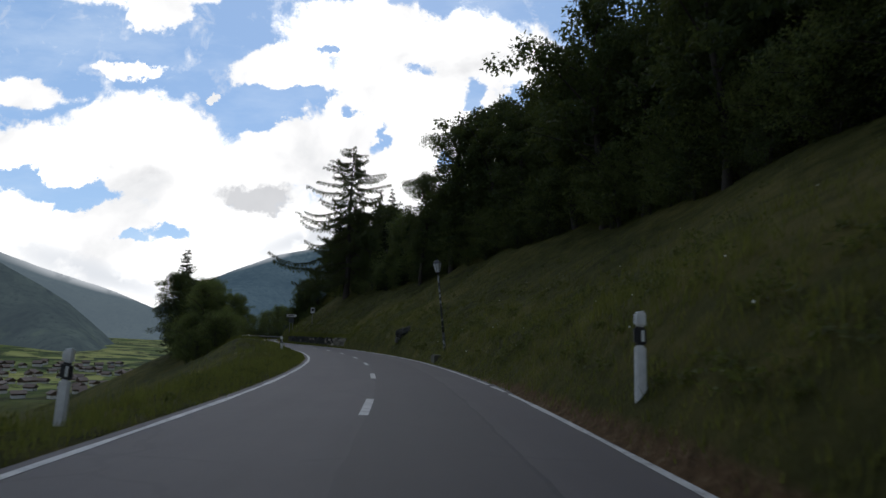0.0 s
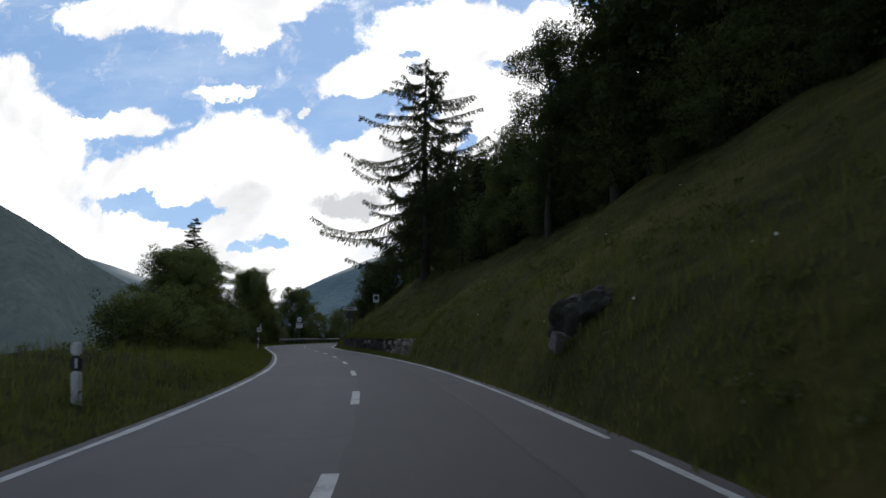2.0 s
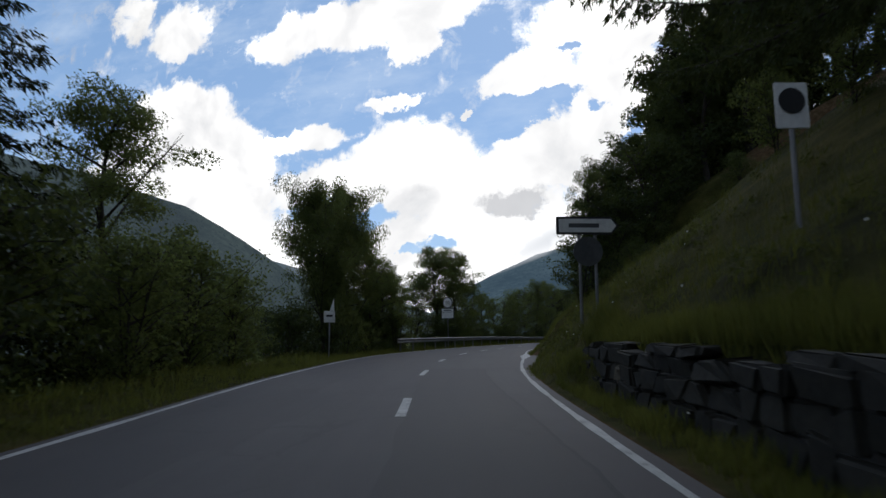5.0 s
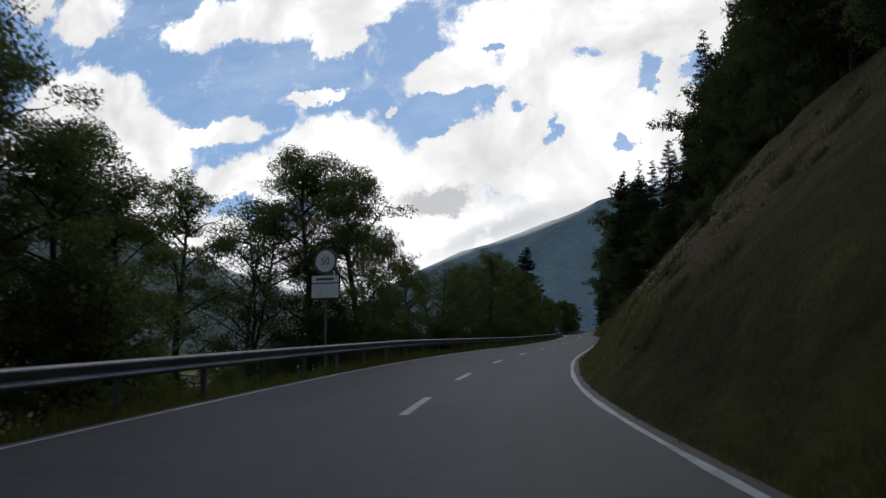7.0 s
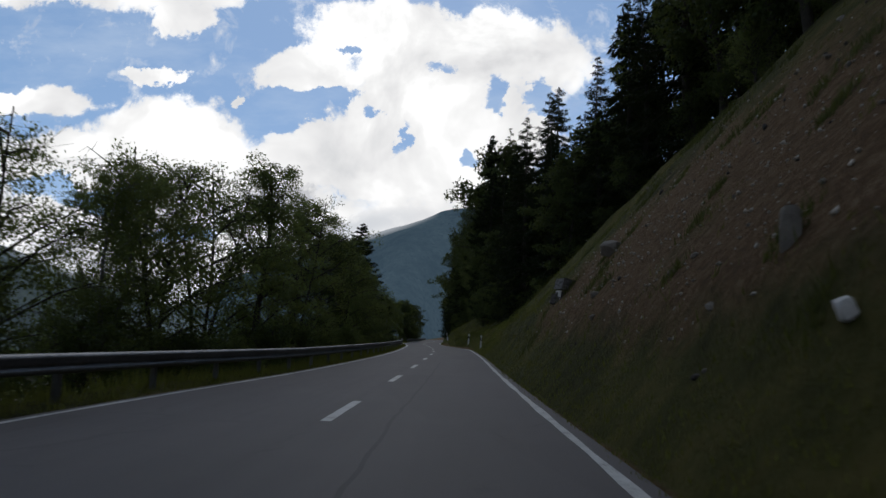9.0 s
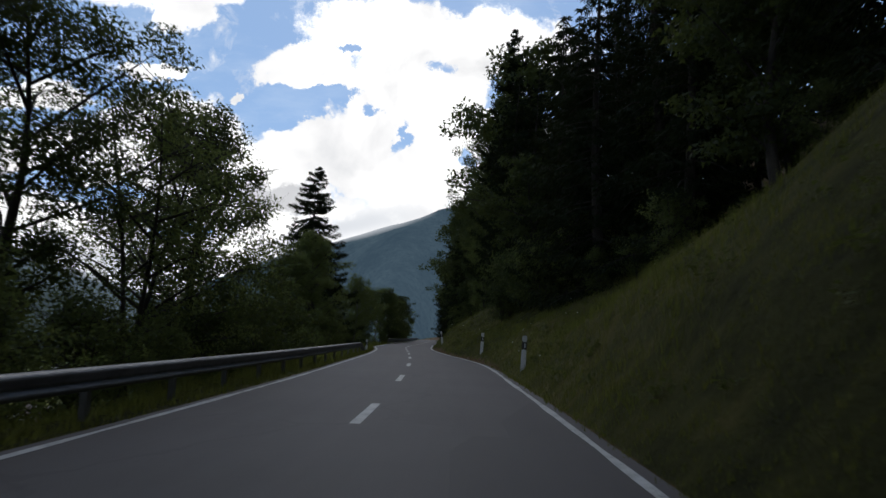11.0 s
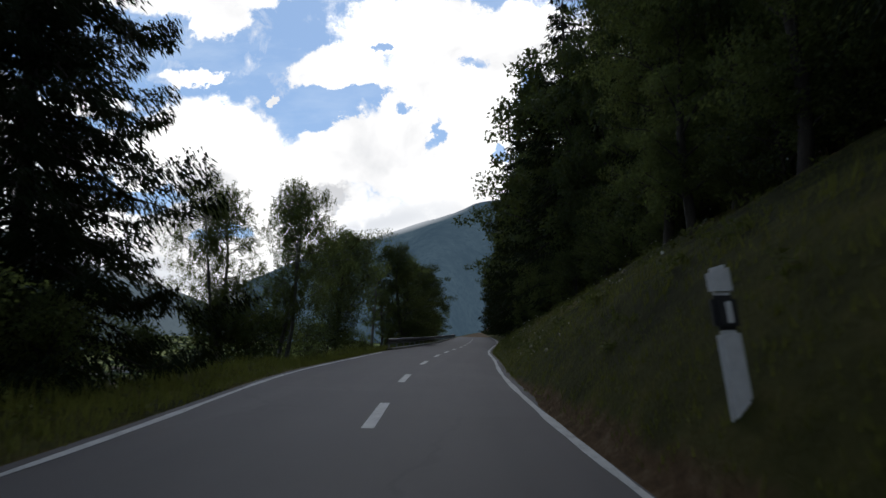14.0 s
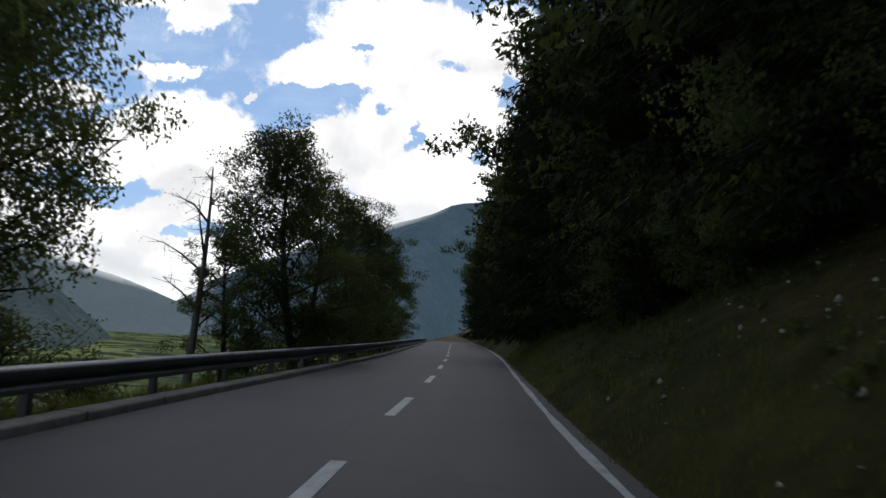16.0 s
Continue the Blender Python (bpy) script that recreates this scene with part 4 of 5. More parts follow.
# trees standing singly along the valley side: kind, along, across, height of the tip
VALLEY_TREES = [
    ("alder", 81, -11, 7.2), ("lime", 84, -10.2, 7.3), ("lime", 79.5, -9.4, 6.1), ("alder", 86.5, -9.2, 7.4), ("lime", 93.5, -9.9, 8.7), ("alder", 88.2, -10.6, 8.0), ("lime", 91, -9.5, 8.4), ("alder", 95, -10, 8.3), ("ash", 100, -11, 9.0),
    ("maple", 106, -12.5, 10.2), ("lime", 117, -12.0, 11.2), ("roadside_maple", 137.0, -9.6, 12.0), ("roadside_maple", 141.5, -10.2, 9.6), ("roadside_maple", 133.5, -8.8, 11.2), ("alder", 143.6, -9.0, 8.0), ("alder", 147.2, -8.6, 5.8), ("alder", 147.6, -10.4, 7.2), ("alder", 145.4, -8.8, 6.6),
    ("alder", 155.1, -11.8, 7.8), ("willow", 159.5, -11.4, 7.6), ("poplar", 162.5, -10.0, 10.9), ("lime", 165.4, -8.8, 11.2), ("birch", 171, -9.2, 8.3), ("alder", 175.5, -9.2, 6.4),
    ("willow", 182, -9, 6.2), ("birch", 187, -9.2, 6.6), ("willow", 191, -9.2, 7.8),
]
VALLEY_TREES_ON = [
    ("willow", 196, -9.4, 8.4), ("alder", 199.3, -7.8, 10.0), ("willow", 206.4, -8.4, 9.6), ("alder", 211.5, -9, 10.6), ("ash", 216.5, -8.6, 9.6), ("willow", 221, -7.6, 8.0),
    ("maple", 227, -8, 10.2), ("willow", 234, -7.8, 4.6), ("alder", 252.6, -10.6, 6.4),
    ("lime", 254.3, -9.4, 8.2), ("lime", 257.5, -8.2, 10.1), ("alder", 262, -9.2, 9.0), ("birch", 281.3, -8.4, 7.6),
    ("birch", 287.3, -8.0, 9.2), ("roadside_maple", 300.2, -8.5, 8.6), ("dead", 310.3, -7.8, 7.3), ("alder", 311.2, -7.4, 4.9), ("maple", 315, -6.0, 9.4), ("lime", 320, -6.3, 8.9),
    ("ash", 327, -5.9, 9.1), ("maple", 335, -6.6, 9.4), ("spruce2", 343, -6.4, 9.8), ("maple", 356, -7, 9.5), ("lime", 372, -7.5, 10.5),
]
for key, s, d, top in VALLEY_TREES + VALLEY_TREES_ON:
    grow(key, s, d, top=top, wide=1.0 if key != "roadside_maple" else 0.74 if s > 200 else 0.56, group="trees along the valley side")
grow("broad_spruce", 271.4, -10.5, top=18.9, turn=20, group="trees along the valley side")
grow("spruce", 110.5, -12.3, top=14.1, wide=1.25, group="trees along the valley side")
# bushes beside the inside of the bend and behind the rails
for k in range(34):
    s = 64 + 58 * (k + G.uniform(0, 1)) / 34
    e = 3.2 + 1.6 * math.exp(-((s - 66) / 12.0) ** 2) + (k % 3) * (2.0 if s > 76 else 0.6) + G.uniform(0, 1.2)
    grow(G.choice(["hazel", "bush", "hazel"]), s, -float(glide(s, 2)) - e, tall=(G.uniform(3.4, 5.2) + (k % 3) * 0.9) * (0.72 if s < 80 else 1.0), group="bushes beside the bend")
for k in range(58):
    s = 120 + 115 * (k + G.uniform(0, 1)) / 58
    e = 2.7 + (k % 2) * 2.6 + G.uniform(0, 1.0) + 3.0 * max(0, 1 - abs(s - 122) / 12)
    grow(G.choice(["hazel", "bush", "bush"]), s, -float(glide(s, 2)) - e, tall=(G.uniform(2.8, 4.6) + (k % 2) * 1.6) * (0.42 if 148 < s < 158.5 else 0.72 if 188 < s < 224 else 0.8 if 160 < s < 189 else 1.0), group="bushes behind the crash barrier")
for s, e, tall in [(259, 4.0, 3.4), (264, 4.2, 3.6), (269, 4.6, 3.0), (277, 6.4, 3.6), (281, 5.6, 4.4), (285, 5.8, 4.6), (289, 5.5, 4.2), (294, 5.2, 4.0), (298, 4.6, 3.8), (301.5, 4.4, 3.4), (303, 3.6, 2.2), (312, 3.0, 3.0),
                   (317, 2.6, 3.6), (322, 2.6, 4.0), (329, 2.6, 4.2), (338, 2.8, 4.2), (348, 3.0, 4.6), (360, 3.0, 5.0)]:
    grow(G.choice(["hazel", "bush"]), s, -float(glide(s, 2)) - e, tall=tall, group="bushes below the road")
# the wood above the bank: its edge, then the depth of it
s = -22.0
while s < 440:
    d = float(glide(s, 3)) + 0.6 + float(side_road(s)) + float(table(s, WOOD)) + G.uniform(0.6, 2.4)
    if s < 128:
        key = G.choice(["beech", "elm", "beech", "elm", "ash"])
    elif s < 206:
        key = G.choice(["beech", "elm", "beech", "elm", "spruce"])
    else:
        key = G.choice(["spruce", "spruce2", "beech", "spruce2", "elm", "spruce2"])
    tall = G.uniform(9.5, 14.5) if "spruce" not in key else G.uniform(15, 22)
    if s < 68:
        tall *= 1.15 if s < 30 else 1.28
    if 263 < s < 292:
        key = G.choice(["lime", "elm", "alder", "maple"])
    if s > 280:
        tall = G.uniform(15, 20) if "spruce" not in key else G.uniform(20, 26)
    if 68 < s < 85:
        tall *= 0.85
    if 84 < s < 101:
        key, tall = ("spruce2", "elm", "spruce2")[int(s * 7) % 3], G.uniform(7.5, 10.5)
    if 101 < s < 128:
        key, tall = G.choice(["hazel", "bush"]), G.uniform(2.2, 3.6)
    if not 114 < s < 134:
        grow(key, s, d, tall=tall, turn=(s * 137) % 360, group="woodland trees", wide=0.68 if 256 < s < 292 and "spruce" not in key else 1.0)
    s += G.uniform(3.4, 5.0) if s < 330 else 5.5
for depth, step in ((5.5, 4.4), (12.5, 5.6)):
    s = -24.0
    while s < 430:
        d = float(glide(s, 3)) + 0.6 + float(side_road(s)) + float(table(s, WOOD)) + depth + G.uniform(-1.5, 1.5)
        key = G.choice(["far_leaf", "far_leaf", "far_spruce"] if s < 200 else ["far_spruce", "far_leaf", "far_spruce"])
        if s < 150:
            key = "far_leaf"
        tall = G.uniform(11, 16) if key == "far_leaf" else G.uniform(16, 23)
        if not 100 < s < 137:
            grow(key, s, d, tall=tall * (0.66 if 84 < s < 102 else 1.0), group="woodland trees")
        s += step * G.uniform(0.8, 1.25)
for k in range(70):
    s = -15 + 370 * (k + G.uniform(0, 1)) / 70
    d = float(glide(s, 3)) + 0.5 + float(side_road(s)) + float(table(s, WOOD)) + G.uniform(-0.3, 1.2)
    grow(G.choice(["bush", "hazel"]), s, d, tall=G.uniform(1.8, 3.6), group="undergrowth at the wood's edge")
# tall conifers that stand out above the wood, and low crowns over the mouth of the side road
for key, s, d, top in [("spruce", 250.2, 17.0, 35.0), ("beech", 264.5, 11.6, 31), ("spruce", 255.5, 8.8, 24), ("lime", 269, 9.0, 15), ("alder", 275, 8.8, 14), ("lime", 279, 9.4, 16), ("hazel", 134.5, 7.4, 4.6), ("hazel", 136.8, 7.8, 6.5), ("hazel", 135.5, 9.4, 8.5), ("hazel", 130.3, 10.4, 6.5), ("hazel", 131.8, 11.2, 8.0), ("bush", 129.2, 10.6, 5.0), ("hazel", 133.0, 12.5, 9.0), ("hazel", 132.6, 10.2, 6.8), ("spruce", 306, 8.6, 21.0), ("spruce2", 312, 8.2, 19.0), ("spruce", 322, 7.6, 22.0),
                       ("maple", 137.5, 9.5, 13.0), ("alder", 134.6, 8.2, 11.5), ("maple", 141, 11.5, 15.5), ("birch", 89, 15.8, 20.2), ("ash", 76.7, 14.6, 22.6), ("ash", 70, 16, 27)]:
    grow(key, s, d, top=top, group="woodland trees")
grow("broad_spruce", 262.2, 9.6, top=31.5, wide=0.6, group="woodland trees")
for key, s, d, top in [("spruce", 285, 11.6, 38.0), ("larch", 282, 15.0, 39.4)]:
    grow(key, s, d, top=top, wide=0.6, group="woodland trees")


# more undergrowth: young spruces beside the larch, bushes under the wood where the bank is low
UG = random.Random(23)
for k in range(16):
    s = 80 + 21 * (k + UG.uniform(0, 1)) / 16
    d = float(glide(s, 3)) + 0.6 + float(table(s, WOOD)) + UG.uniform(0.4, 5.0)
    grow("spruce2", s, d, tall=UG.uniform(3.0, 5.6), wide=1.5, turn=UG.uniform(0, 360), group="undergrowth at the wood's edge")
for k in range(64):
    s = -20 + 118 * (k + UG.uniform(0, 1)) / 64
    d = float(glide(s, 3)) + 0.5 + float(table(s, WOOD)) + UG.uniform(0.6, 2.4)
    grow(("hazel", "bush")[k % 2], s, d, tall=UG.uniform(2.4, 4.6), turn=UG.uniform(0, 360), group="undergrowth at the wood's edge")
for k in range(56):
    s = 6 + 86 * (k + UG.uniform(0, 1)) / 56
    d = float(glide(s, 3)) + 0.5 + float(table(s, WOOD)) + UG.uniform(0.9, 2.2)
    grow("hazel", s, d, tall=UG.uniform(3.6, 6.2), wide=1.1, turn=UG.uniform(0, 360), group="undergrowth at the wood's edge")
# dark bushes over the corner of the side road, and one alone on the cut bank
for s, e, tall in ((133.7, 3.5, 4.2), (135.0, 5.0, 4.8), (136.4, 6.4, 5.2), (135.2, 8.0, 6.4), (133.2, 5.6, 5.0)):
    grow("bush", s, float(glide(s, 3)) + e, tall=tall, wide=1.15, turn=s * 83 % 360, group="undergrowth at the wood's edge")
grow("bush", 157.4, 8.4, tall=1.3, wide=1.3, turn=50, label="low dark bush alone on the grassy cut bank", group="undergrowth at the wood's edge")
for s, e, tall in ((247, 4.6, 3.2), (250, 5.4, 3.8), (253, 4.8, 3.4), (256, 6.2, 4.6), (260.5, 6.4, 5.0), (266, 6.6, 4.6), (270, 6.2, 4.2)):
    grow("hazel", s, -float(glide(s, 2)) - e, tall=tall, turn=s * 61 % 360, group="bushes below the road")
for k in range(52):
    s = 239 + 73 * (k + UG.uniform(0, 1)) / 52
    d = float(glide(s, 3)) + 0.5 + float(table(s, WOOD)) + UG.uniform(0.2, 2.6)
    grow(("hazel", "bush", "hazel")[k % 3], s, d, tall=UG.uniform(2.8, 5.4), turn=UG.uniform(0, 360), group="undergrowth at the wood's edge")


# ---- distant valley and mountains ----
def mountain(name, label, mat, dist, profile, depth, foot, seed):
    """A ridge whose crest keeps the given heights (degrees of azimuth to the left, degrees up), with spurs down to the valley."""
    az = np.linspace(profile[0][0], profile[-1][0], 120)
    xs, ys = zip(*profile)
    el = np.interp(az, xs, ys)
    eye = np.array([-40.0, 160.0])
    rows = []
    for k in range(26):
        f = k / 25
        r = dist - depth * f * (0.75 + 0.25 * np.sin(az * 0.55 + seed))
        x, y = eye[0] - r * np.sin(np.radians(az)), eye[1] + r * np.cos(np.radians(az))
        top = 1.3 + dist * np.tan(np.radians(el))
        spur = rough_field(x, y, 0.0035, seed) * 32 * math.sin(math.pi * min(1, f * 1.2 + 0.04)) + rough_field(x, y, 0.012, seed + 1) * (4.0 if k else 3.0)
        z = foot + (top - foot) * (1 - f) ** 1.15 + spur
        rows.append(np.column_stack([x, y, z]))
    x, y = eye[0] - (dist + 500) * np.sin(np.radians(az)), eye[1] + (dist + 500) * np.cos(np.radians(az))
    rows.insert(0, np.column_stack([x, y, np.full(len(az), foot)]))
    grid = np.stack(rows, 0)
    a, b = grid.shape[:2]
    i = np.arange(a * b).reshape(a, b)
    me = mesh_np(name, grid.reshape(-1, 3), np.stack([i[:-1, :-1], i[1:, :-1], i[1:, 1:], i[:-1, 1:]], -1).reshape(-1, 4))
    return tagged(part(name, me, mat, smooth=True), label, "mountain", kind="structure")


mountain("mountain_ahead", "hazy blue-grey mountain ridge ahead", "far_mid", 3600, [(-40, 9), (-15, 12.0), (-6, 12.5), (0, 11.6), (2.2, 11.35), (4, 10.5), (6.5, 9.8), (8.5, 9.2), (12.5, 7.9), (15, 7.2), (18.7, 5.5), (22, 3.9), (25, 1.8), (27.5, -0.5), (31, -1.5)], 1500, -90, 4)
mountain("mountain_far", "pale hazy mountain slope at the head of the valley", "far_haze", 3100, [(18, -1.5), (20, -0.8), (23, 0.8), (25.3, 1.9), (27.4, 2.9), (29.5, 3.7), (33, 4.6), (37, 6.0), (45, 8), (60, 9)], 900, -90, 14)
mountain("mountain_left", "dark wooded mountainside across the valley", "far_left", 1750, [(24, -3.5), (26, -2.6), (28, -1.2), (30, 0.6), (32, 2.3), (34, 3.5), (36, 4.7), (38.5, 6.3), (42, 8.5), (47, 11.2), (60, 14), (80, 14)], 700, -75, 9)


def cloud_bank(label, dist, rows, seed):
    """Low cloud that hangs along a crest: a curved veil, torn by noise (azimuth to the left, degrees up, half height)."""
    az = np.linspace(rows[0][0], rows[-1][0], 60)
    mid, half = np.interp(az, [r[0] for r in rows], [r[1] for r in rows]), np.interp(az, [r[0] for r in rows], [r[2] for r in rows])
    grid = []
    for k in range(9):
        v = k / 8
        el = np.radians(mid + (2 * v - 1) * half)
        r = dist - 40 * np.sin(np.pi * v)
        grid.append(np.column_stack([-40 - r * np.sin(np.radians(az)), 160 + r * np.cos(np.radians(az)), 1.3 + r * np.tan(el)]))
    i = np.arange(9 * 60).reshape(9, 60)
    me = mesh_np("cloud_bank", np.concatenate(grid), np.stack([i[:-1, :-1], i[1:, :-1], i[1:, 1:], i[:-1, 1:]], -1).reshape(-1, 4))
    layer = me.uv_layers.new(name="UVMap")
    idx = np.empty(len(me.loops), np.int32)
    me.loops.foreach_get("vertex_index", idx)
    layer.data.foreach_set("uv", np.stack([(idx % 60) / 59, (idx // 60) / 8], -1).astype(np.float32).ravel())
    return tagged(part("cloud_bank", me, "veil", smooth=True), label, "cloud", kind="structure")


cloud_bank("white low cloud lying on the valley head", 2950, [(21.5, 2.4, 0.8), (25, 3.4, 1.3), (29.5, 4.6, 1.5), (33, 5.6, 1.6), (38, 7.2, 1.5)], 1)
cloud_bank("thin white cloud along the mountain crest", 3500, [(2.5, 11.2, 0.4), (6, 10.6, 1.2), (9, 9.9, 1.5), (14, 8.4, 1.4), (20, 5.8, 1.0)], 2)


# ---- roadside things ----
def set_at(s, d, z=None, turn=0.0):
    """The pose of a thing that stands at s, d and faces back along the road."""
    p = spot(s, d)
    return pose(p.x, p.y, p.z if z is None else z, 0, 0, heading(s) + turn)


def delineator():
    """A flat white plastic post with a black band and a small reflector."""
    ob = thing("delineator_post", "white plastic delineator post with black band", "road post", group="delineator posts")
    part("shaft", box(0.17, 0.09, 0.99, (0, 0, 0.195), 0.03), "white", ob, "white shaft with a muddy foot")
    band = box(0.178, 0.098, 0.26, (0, 0, 0.82), 0.03)
    cap = box(0.17, 0.09, 0.22, (0, 0, 1.06), 0.03)
    for v in band.verts:   # both ends of the band are cut aslant
        v.co.z -= 0.12 * v.co.x
    for v in cap.verts:
        v.co.z += (0.16 if v.co.z > 1.06 else -0.12) * v.co.x
    part("band", band, "black", ob, "black plastic band")
    part("reflector", box(0.045, 0.014, 0.16, (0.02, -0.052, 0.82), 0.004), "white", ob, "pale upright reflector")
    part("cap", cap, "white", ob, "slanted white top")
    return ob


post = delineator()
post.matrix_world = set_at(8.9, 4.0, z=0.64, turn=3)
for s, d, dz in ((10.4, -4.62, -0.1), (48.0, -4.6, -0.1), (87.3, -5.0, 0.0), (224.9, 4.15, 0.0), (238.5, 4.0, -0.04), (255.9, -3.45, -0.25)):
    p = spot(s, d)
    copy_thing(post, pose(p.x, p.y, p.z + dz, G.uniform(-3, 3), G.uniform(-3, 3), heading(s) + G.uniform(-8, 8)))
p = spot(259.6, 3.2)
tagged(copy_thing(post, pose(p.x - 0.07, p.y, 0.62, 0, -8, heading(259.5) - 6)), "white plastic delineator post leaning from the steep bank")


def barrier(s0, s1, out, lift, tail0=False, tail1=False):
    """A steel crash barrier: a folded rail on posts with spacers, its ends led down to the ground."""
    ob = thing("crash_barrier", "grey galvanised steel crash barrier on posts", "crash barrier", group="crash barriers")
    s = np.arange(s0, s1 + 0.01, 1.0)
    c, a, r = frame_at(s)
    d = -glide(s, 2) - out
    prof = [(0.0, -0.175), (0.05, -0.165), (0.10, -0.12), (0.10, -0.085), (0.015, -0.035), (0.015, 0.035), (0.10, 0.085), (0.10, 0.12), (0.05, 0.165), (0.0, 0.175), (-0.012, 0.175), (-0.012, -0.175)]
    mid = 0.60 + table(s, lift)
    if tail1:
        mid = mid - 0.52 * np.clip((s - (s1 - 4)) / 4, 0, 1)
    if tail0:
        mid = mid - 0.52 * np.clip(((s0 + 4) - s) / 4, 0, 1)
    rows = [np.column_stack([c + r * (d + u)[:, None], mid + w]) for u, w in prof]
    grid = np.stack(rows, 1)
    n, m = grid.shape[:2]
    i = np.arange(n * m).reshape(n, m)
    j = np.roll(i, -1, 1)
    part("rail", mesh_np("rail", grid.reshape(-1, 3), np.stack([i[:-1], i[1:], j[1:], j[:-1]], -1).reshape(-1, 4)), "steel", ob)
    data = spacer = None
    for q in np.arange(s0 + 1.0, s1 - 0.5, 3.0):
        cq, aq, rq = frame_at(float(q))
        off = -float(glide(float(q), 2)) - out
        zz = float(np.interp(q, s, mid))
        if data is None:
            bm = box(0.012, 0.11, 1.0, (0.05, 0, 0), 0.0)
            box(0.10, 0.008, 1.0, (0, 0.05, 0), 0.0, bm)
            box(0.10, 0.008, 1.0, (0, -0.05, 0), 0.0, bm)
            data = bpy.data.meshes.new("barrier_post")
            bm.to_mesh(data)
            bm.free()
            bm = box(0.12, 0.07, 0.16, (0, 0, 0), 0.008)
            spacer = bpy.data.meshes.new("spacer")
            bm.to_mesh(spacer)
            bm.free()
        p = cq + rq * (off - 0.10)
        o = part("barrier_post", data, "steel", ob)
        o.matrix_world = pose(p[0], p[1], zz - 0.42, 0, 0, heading(q))
        p = cq + rq * (off - 0.055)
        o = part("spacer", spacer, "steel", ob)
        o.matrix_world = pose(p[0], p[1], zz, 0, 0, heading(q))
    return ob


barrier(139.0, 253.0, 0.75, [(139, 0.2), (164, 0.2), (192, -0.03), (253, -0.03)], tail1=True)
barrier(296.5, 395.0, 0.42, [(296, -0.05), (395, -0.05)])


# concrete edge beam under the second barrier
def edge_beam():
    ob = thing("edge_beam", "pale concrete kerb beam under the barrier", "kerb", kind="structure")
    g = random.Random(4)
    s = 296.0
    while s < 380:
        n = 1.96
        q = np.linspace(s, s + n, 3)
        c, a, r = frame_at(q)
        d = -glide(q, 2) - 0.16
        rows = [np.column_stack([c + r * (d + u)[:, None], np.full(3, w)]) for u, w in ((0.14, -0.1), (0.14, 0.10 + g.uniform(-0.008, 0.008)), (0.12, 0.125), (-0.22, 0.125), (-0.24, 0.10), (-0.24, -0.3))]
        grid = np.stack(rows, 1)
        i = np.arange(18).reshape(3, 6)
        f = np.stack([i[:-1, :-1], i[:-1, 1:], i[1:, 1:], i[1:, :-1]], -1).reshape(-1, 4)
        part("kerb_stone", mesh_np("kerb_stone", grid.reshape(-1, 3), f[:, ::-1]), "beam", ob)
        s += 2.0


edge_beam()


def lamp():
    """The old street lamp: a leaning post with peeling paint and a tapered lantern."""
    foot = spot(34.9, 4.38)
    ob = thing("street_lamp", "old leaning street lamp with peeling paint and glass lantern", "street lamp", pose(foot.x + 0.1, foot.y, 0.62, 0, -7.0, heading(34.9)))
    bm = rod(0.078, 0.066, (0, 0, 0), (0, 0, 1.1), 12)
    rod(0.062, 0.040, (0, 0, 1.1), (0, 0, 4.35), 12, bm)
    part("post", bm, "lamp_post", ob, "post with flaking light paint", True)
    part("collar", rod(0.10, 0.08, (0, 0, 0), (0, 0, 0.12), 12), "pole", ob)
    part("bracket", rod(0.05, 0.12, (0, 0, 4.35), (0, 0, 4.45), 8), "black", ob)
    bm = bmesh.new()
    bmesh.ops.create_cone(bm, cap_ends=True, segments=6, radius1=0.13, radius2=0.25, depth=0.48, matrix=Matrix.Translation((0, 0, 4.70)))
    body = part("lantern", bm, "lantern_glass", ob, "frosted white lantern glass")
    for k in range(6):
        w = k * math.pi / 3
        part("frame_bar", rod(0.012, 0.012, (0.13 * math.cos(w), 0.13 * math.sin(w), 4.46), (0.255 * math.cos(w), 0.255 * math.sin(w), 4.95), 5), "black", body)
    bm = bmesh.new()
    bmesh.ops.create_cone(bm, cap_ends=True, segments=6, radius1=0.29, radius2=0.07, depth=0.2, matrix=Matrix.Translation((0, 0, 5.05)))
    part("lantern_roof", bm, "black", ob)
    part("finial", rod(0.02, 0.03, (0, 0, 5.15), (0, 0, 5.25), 8), "black", ob)


lamp()
p = spot(34.4, 3.9)
concrete = thing("concrete_block", "low pale concrete block beside the lamp foot", "concrete block", pose(p.x + 0.36, p.y, -0.06, 0, 0, heading(34.4)))
bm = box(1.6, 1.3, 0.95, (0.30, 0.35, 0.06), 0.04)
for v in bm.verts:
    v.co += Vector(noise.noise_vector(v.co * 2.1)) * 0.03
part("block", bm, "concrete", concrete)

# ---- signs ----
def disc(r, t, at, sides=32, bm=None):
    bm = bm or bmesh.new()
    bmesh.ops.create_cone(bm, cap_ends=True, segments=sides, radius1=r, radius2=r, depth=t, matrix=Matrix.Translation(at) @ Matrix.Rotation(radians(90), 4, "X"))
    return bm


def lettering(text, size, at, parent, mat="black"):
    cu = bpy.data.curves.new("figures", "FONT")
    cu.body, cu.size, cu.align_x, cu.align_y, cu.extrude = text, size, "CENTER", "CENTER", 0.002
    tmp = bpy.data.objects.new("tmp", cu)
    me = bpy.data.meshes.new_from_object(tmp)
    bpy.data.objects.remove(tmp)
    me.transform(Matrix.Translation(at) @ Matrix.Rotation(radians(90), 4, "X"))
    return part("figures", me, mat, parent)


